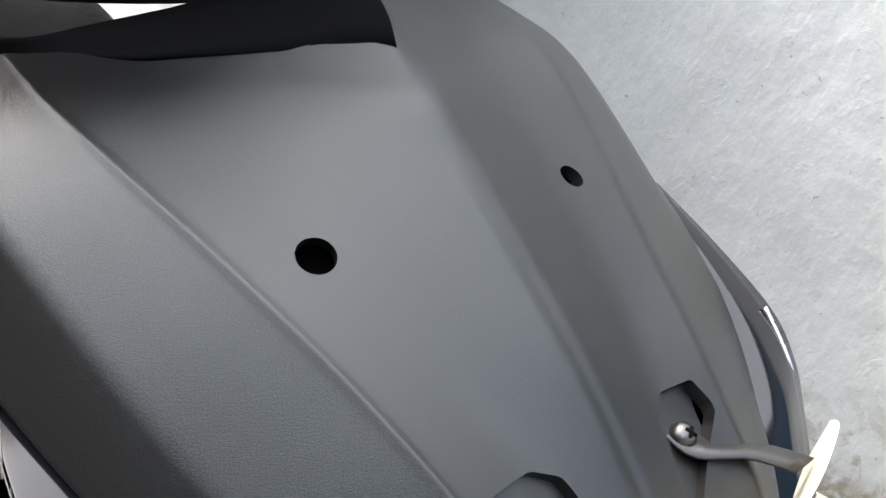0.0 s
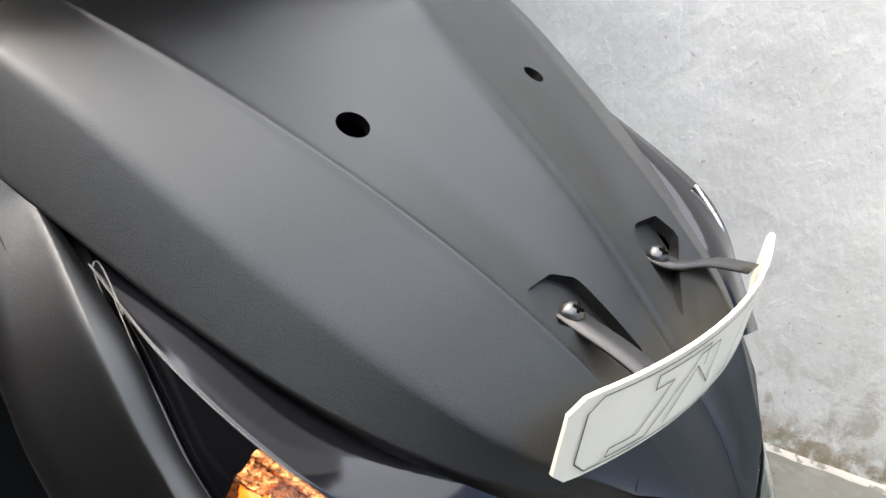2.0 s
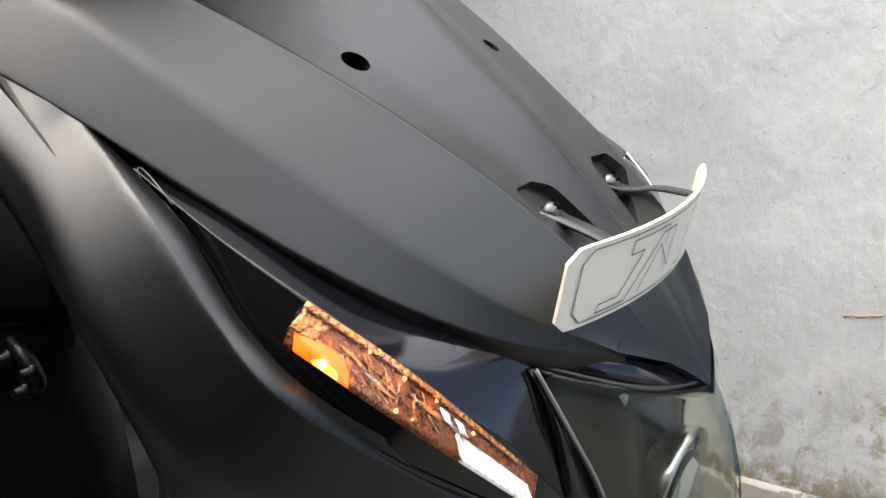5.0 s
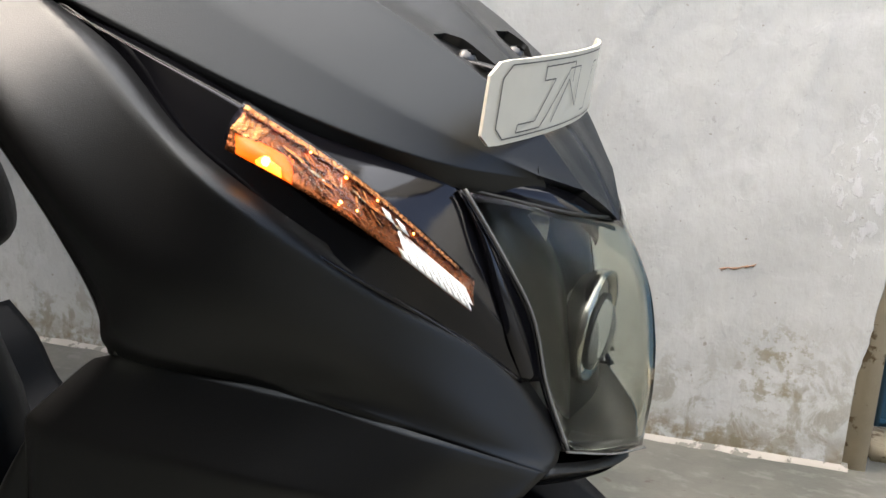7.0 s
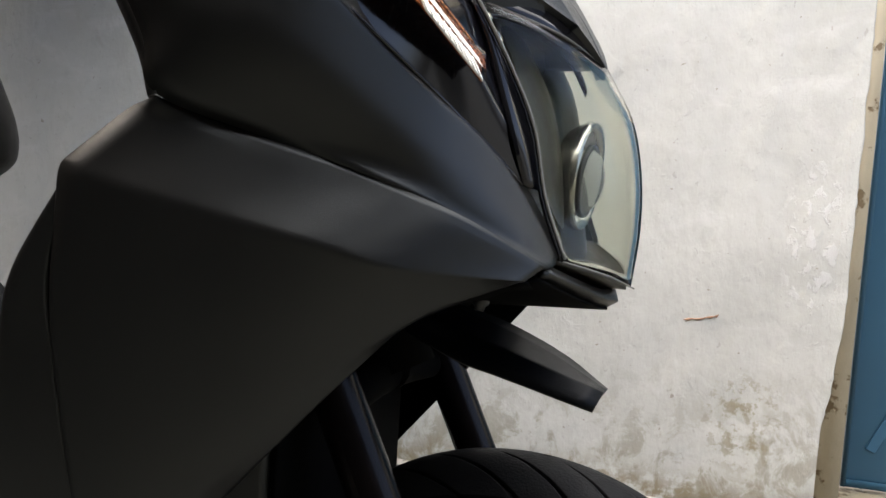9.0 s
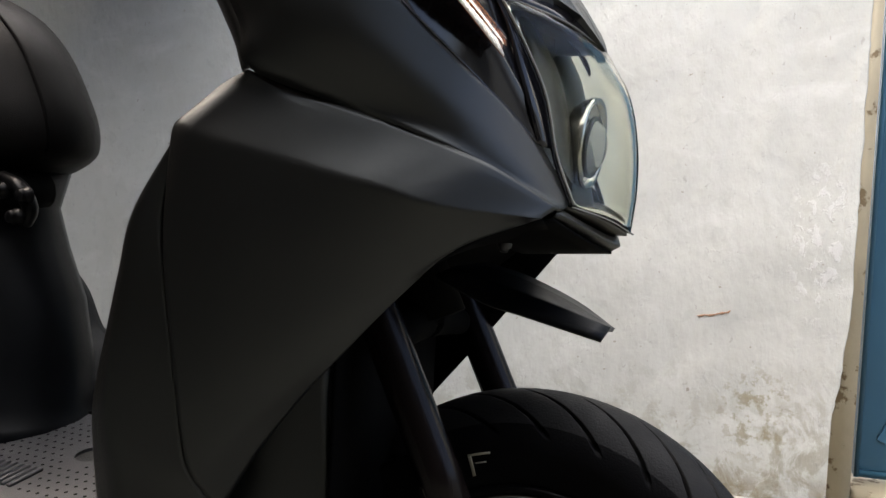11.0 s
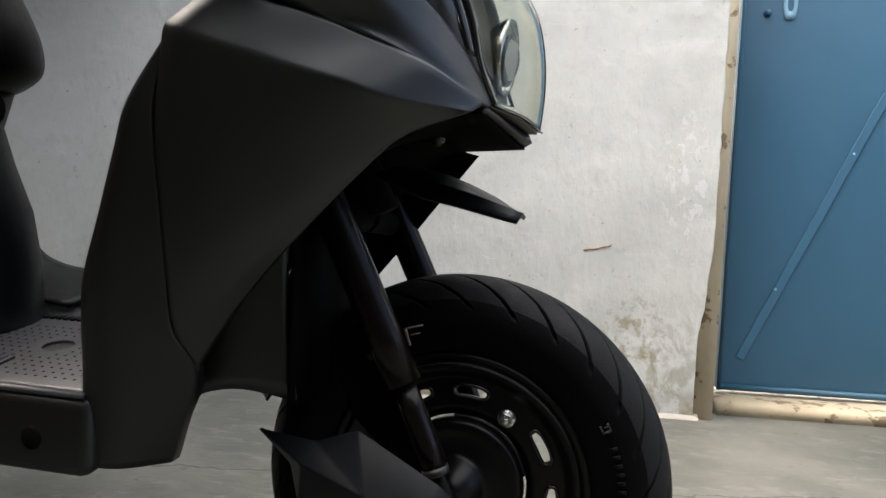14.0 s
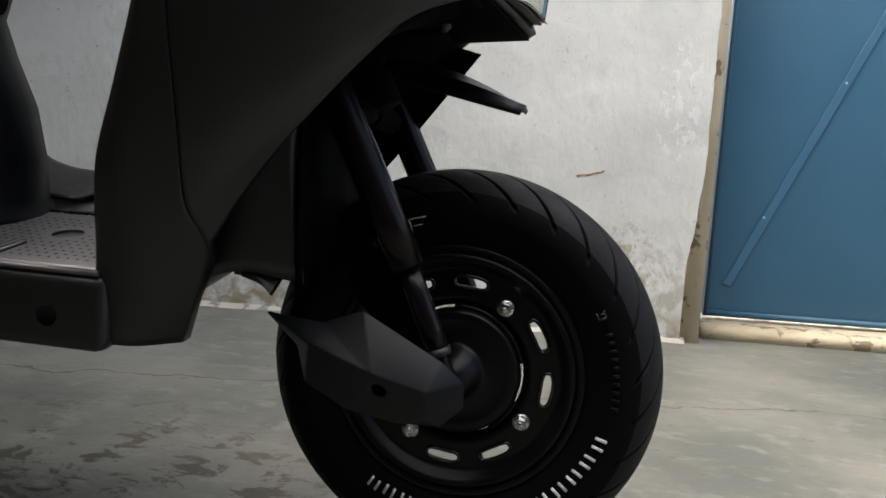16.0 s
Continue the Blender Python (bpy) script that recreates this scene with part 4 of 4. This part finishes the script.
# fork
for s, lab in ((-1, ""), (1, "")):
    y = .045 + s * .095
    leg = part("fork_leg", tube([(-.152, y, .585), (-.0325, y, .340)], .0175, 24, 6), FORK, scooter, "dark metal fork leg")
    part("fork_slider", tube([(-.0325, y, .340), (.003, y, .258)], .0120, 20, 4), FORK, leg)
    part("fork_seal", tube([(.0005, y, .265), (.0028, y, .258)], .0128, 20, 3), STRAP, leg)
    part("fork_foot", tube([(.003, y, .260), (.010, y + -s * .012, .235), (.006, y - s * .03, .217)], [.0055, .008, .012], 16, 8), STEEL_BLACK, leg)
part("steering_stem", tube([(-.185, .045, .66), (-.10, .045, .49)], .028, 20, 4), DARK, scooter)
part("fork_bridge", tube([(-.108, -.045, .478), (-.115, .045, .490), (-.108, .135, .478)], [.012, .020, .012], 16, 12), DARK, scooter)

bm = bmesh.new()
ring = [(-.118, .372), (-.080, .392), (-.050, .372), (-.022, .318), (.004, .262), (-.018, .240), (-.052, .262), (-.092, .300)]
near, back = [[bm.verts.new((x, y, z)) for x, z in ring] for y in (-.030, -.012)]
bm.faces.new(near)
bm.faces.new(back[::-1])
for k in range(len(ring)):
    bm.faces.new([near[k], near[(k + 1) % len(ring)], back[(k + 1) % len(ring)], back[k]])
bmesh.ops.recalc_face_normals(bm, faces=bm.faces)
caliper = bevel(part("brake_bracket", bm, DARK, scooter, "dull black bracket behind the fork leg"), .004, 2)
for x, z in ((-.072, .360), (-.040, .330)):
    part("bracket_bolt", lathe([(0, -.005), (.004, -.0045), (.005, -.001), (.005, .002)], (x, -.031, z), (0, 1, 0), 10), STEEL_BLACK, caliper)
GV = dict(T=(-.171, -.066, .287), N=(-.108, -.075, .284), P=(-.066, -.078, .300), Q=(.015, -.088, .262), R=(.036, -.086, .244), S=(.036, -.084, .220), U=(.015, -.088, .201),
          V=(-.030, -.085, .198), W=(-.080, -.080, .203), Y=(-.126, -.070, .222), Z=(-.138, -.062, .255), A=(-.115, -.092, .266), B=(-.045, -.112, .250), C=(.005, -.110, .238), D=(.005, -.106, .215))
bm = bmesh.new()
gv = {k: bm.verts.new(p) for k, p in GV.items()}
for f in ("TNA", "NBA", "NPB", "PQCB", "QRC", "RSDC", "SUD", "UVD", "VBCD", "VWB", "WAB", "WYA", "YZA", "ZTA"):
    bm.faces.new([gv[k] for k in f])
bmesh.ops.recalc_face_normals(bm, faces=bm.faces)
guard = part("fork_guard", bm, GUARD, scooter, "black faceted plastic guard at the fork foot")
bevel(guard, .002, 2, 8)
solid(guard, .004)
cut(guard, [lathe([(.00001, -.03), (.008, -.03), (.008, .03), (.00001, .03)], (-.040, -.102, .2335), (0, 1, .3), 24)])
# added black disc that keeps the guard's hole dark
part("bolt_well", lathe([(0, 0), (.0125, 0), (.0125, .004), (0, .004)], (-.040, -.090, .2335), (0, 1, .3), 24), DARK, guard)
BEAK = [
    [(-.085, .0, .535), (-.042, .0, .516), (-.010, .0, .5085), (.058, .002, .4945)],
    [(-.075, .018, .542), (-.030, .016, .529), (.010, .012, .519), (.061, .020, .502)],
    [(-.060, .060, .545), (-.020, .060, .535), (.024, .060, .517), (.059, .054, .497)]]
solid(part("front_beak", sheet(BEAK, [.08], 16, 4), PLASTIC, scooter, "short black plastic mudguard beak"), .004)

FARPLATE = [[(-.16, .135, .60), (-.20, .135, .46), (-.24, .13, .36)], [(-.006, .120, .560), (-.092, .152, .461), (-.165, .15, .372)]]
solid(part("inner_plate", sheet(FARPLATE, [], 10, 3), DARK, scooter), .004)

# inner body
INNER = [[(-.26, -.10, .305), (-.19, -.09, .328), (-.13, -.07, .318)], [(-.25, -.10, .36), (-.19, -.095, .37), (-.135, -.075, .38)], [(-.23, -.11, .44), (-.18, -.10, .45), (-.14, -.08, .46)], [(-.2, -.11, .6), (-.15, -.10, .6), (-.12, -.08, .6)]]
for far in (False, True):
    solid(part("inner_fender", sheet(INNER, [.4, .4], 14, 4, .02 if far else None, far), PAINT, scooter, "black inner mudguard panel"), .004)
solid(part("inner_back", grid([[(-.135, -.08, z), (-.14, 0, z), (-.14, .04, z), (-.135, .12, z)] for z in (.31, .4, .5, .62)]), DARK, scooter), .004)
solid(part("leg_shield_back", grid([[(x, y, z) for y in (-w, -w / 2, 0, w / 2, w)] for x, z, w in ((-.268, .33, .130), (-.238, .45, .175), (-.197, .6, .205), (-.135, .655, .198), (-.118, .70, .205), (-.148, .76, .208), (-.195, .82, .205), (-.27, .87, .20))]), PLASTIC, scooter), .004)

# floorboard, seat column and seat
def tilt(ob):
    for v in ob.data.vertices:
        v.co.z += .15 * max(v.co.y + .16, 0) - .005
    return ob


board = bevel(part("floorboard", box(-.95, -.286, -.160, .160, .255, .330), PAINT, scooter, "grey footboard with dotted rubber surface"), .012, 3)
mat_ob = part("foot_mat", box(-.93, -.292, -.150, .150, .326, .333), MATGREY, board, "grey rubber foot mat")
bevel(mat_ob, .003, 2)
cut(mat_ob, [lathe([(0, -.02), (.016, -.02), (.016, .02), (0, .02)], (-.403, y, .335), (0, 0, 1), 28) for y in (-.055, .075)])
part("mat_hole", box(-.44, -.37, -.09, .11, .3262, .3268), DARK, board)
bm = bmesh.new()
for i in range(22):
    for j in range(13):
        x, y = -.312 - .0105 * i, -.132 + .0105 * j
        if (x + .403) ** 2 + (y + .055) ** 2 < .026 ** 2 or (i > 9 and j < 4):
            continue
        vs = [bm.verts.new((x + .0017 * math.cos(t), y + .0017 * math.sin(t), .3334)) for t in [2 * math.pi * k / 8 for k in range(8)]]
        bm.faces.new(vs)
tagged(part("mat_dots", bm, DARK, board), kind="stuff")
for k in range(26):
    x = -.420 - .008 * k
    part("mat_rib", box(x - .0025, x + .0025, -.132, -.098, .333, .3355), MATGREY, board)
for y in (.025, .095):
    for k in range(30):
        x = -.33 - .009 * k
        part("mat_rib", box(x - .003, x + .003, y - .006, y + .006, .333, .3355), PLASTIC, board)
part("edge_trim", tube([(-.292, -.157, .331), (-.60, -.157, .331), (-.95, -.157, .331)], .003, 8, 6), MATGREY, board)
part("skirt_plug", lathe([(0, -.002), (.009, -.0015), (.011, 0), (.011, .004)], (-.345, -.160, .289), (0, 1, 0), 20), DARK, board)


FLARE = [[(x - .028, yy, z) for x, yy, z in c] for c in [[(-.44, y, .368 + .15 * y - .008), (-.50, y, .372 + .15 * y - .006), (-.55, y, .38 + .1 * y), (-.59, y, .415), (-.62, y, .465), (-.66, y, .50)] for y in (.04, .10, .168)]]
solid(part("side_step", sheet(FLARE, [.3], 24, 3, None, False, .012), PLASTIC, board, "grey flare where the footboard meets the seat body"), .004)
for ob in [board] + [q for q in board.children if not q.name.startswith("side_step")]:
    tilt(ob)


def ring_loft(sections, power=2.6, n=28):
    """A loft of rounded boxes: (centre, half x, half y)."""
    rows = []
    for c, hx, hy in sections:
        r = []
        for k in range(n):
            a = 2 * math.pi * k / n
            ca, sa = math.cos(a), math.sin(a)
            r.append(Vector(c) + Vector((math.copysign(abs(ca) ** (2 / power), ca) * hx, math.copysign(abs(sa) ** (2 / power), sa) * hy, 0)))
        rows.append(r)
    bm = grid(rows, closed=True)
    bmesh.ops.holes_fill(bm, edges=bm.edges, sides=0)
    return bm


part("seat_column", ring_loft([((-.80, 0, .335), .33, .155), ((-.79, 0, .352), .31, .140), ((-.785, 0, .37), .298, .125), ((-.785, 0, .413), .298, .115), ((-.79, 0, .474), .291, .11), ((-.81, 0, .528), .287, .105), ((-.83, 0, .571), .291, .105), ((-.83, 0, .614), .306, .11)], 2.15), PLASTIC, scooter, "black plastic body under the seat")
SEAT = glide([(-.520, .100, .606), (-.500, .112, .613), (-.478, .124, .628), (-.474, .130, .645), (-.479, .132, .668), (-.491, .130, .694), (-.514, .128, .732), (-.540, .128, .760), (-.575, .126, .785), (-.640, .122, .812), (-.74, .108, .832), (-.86, .07, .842)], 34)
SEAT = [Vector((q.x - .016, q.y, q.z)) for q in SEAT]
seat = part("seat", ring_loft([(((q.x - 1.30) / 2, 0, q.z), (q.x + 1.30) / 2, q.y) for q in SEAT], 2.25, 48), VINYL, scooter, "black stitched vinyl seat")


def on_seat(k, deg):
    q, a = SEAT[k], radians(deg)
    ca, sa = math.cos(a), math.sin(a)
    return Vector(((q.x - 1.30) / 2 + abs(ca) ** (2 / 2.25) * (q.x + 1.30) / 2, -abs(sa) ** (2 / 2.25) * q.y, q.z))


part("piping", tube([on_seat(k, 12) for k in range(6, 30, 2)], .0018, 8, 40), DARK, seat, "black piping")
for k in range(8, 28):
    p, q = on_seat(k, 34), on_seat(k + 1, 34)
    part("stitch", tube([p.lerp(q, .15) + Vector((.0006, -.0008, 0)), p.lerp(q, .75) + Vector((.0006, -.0008, 0))], .0007, 6, 3), THREAD, seat)
hinge = part("seat_hinge", tube([(-.56, -.09, .575), (-.545, -.06, .585), (-.535, 0, .59)], [.016, .02, .018], 12, 8), DARK, scooter)
part("hinge_arm", tube([(-.530, -.056, .602), (-.505, -.058, .592), (-.492, -.056, .572), (-.500, -.054, .556)], [.006, .008, .008, .006], 10, 16), STEEL_BLACK, hinge)
for x, z in ((-.522, .588), (-.488, .584), (-.500, .563)):
    part("hinge_bolt", lathe([(0, -.008), (.0050, -.0075), (.0062, -.006), (.0066, 0), (.0085, .001), (.0085, .004)], (x, -.066, z), (0, 1, 0), 14), STEEL_BLACK, hinge)
part("handlebar_cowl", ring_loft([((-.45, 0, .92), .08, .12), ((-.43, 0, .98), .10, .17), ((-.40, 0, 1.05), .12, .20), ((-.36, 0, 1.09), .125, .22), ((-.36, 0, 1.16), .125, .22), ((-.38, 0, 1.22), .10, .14)]), PLASTIC, scooter, "black handlebar cowl")
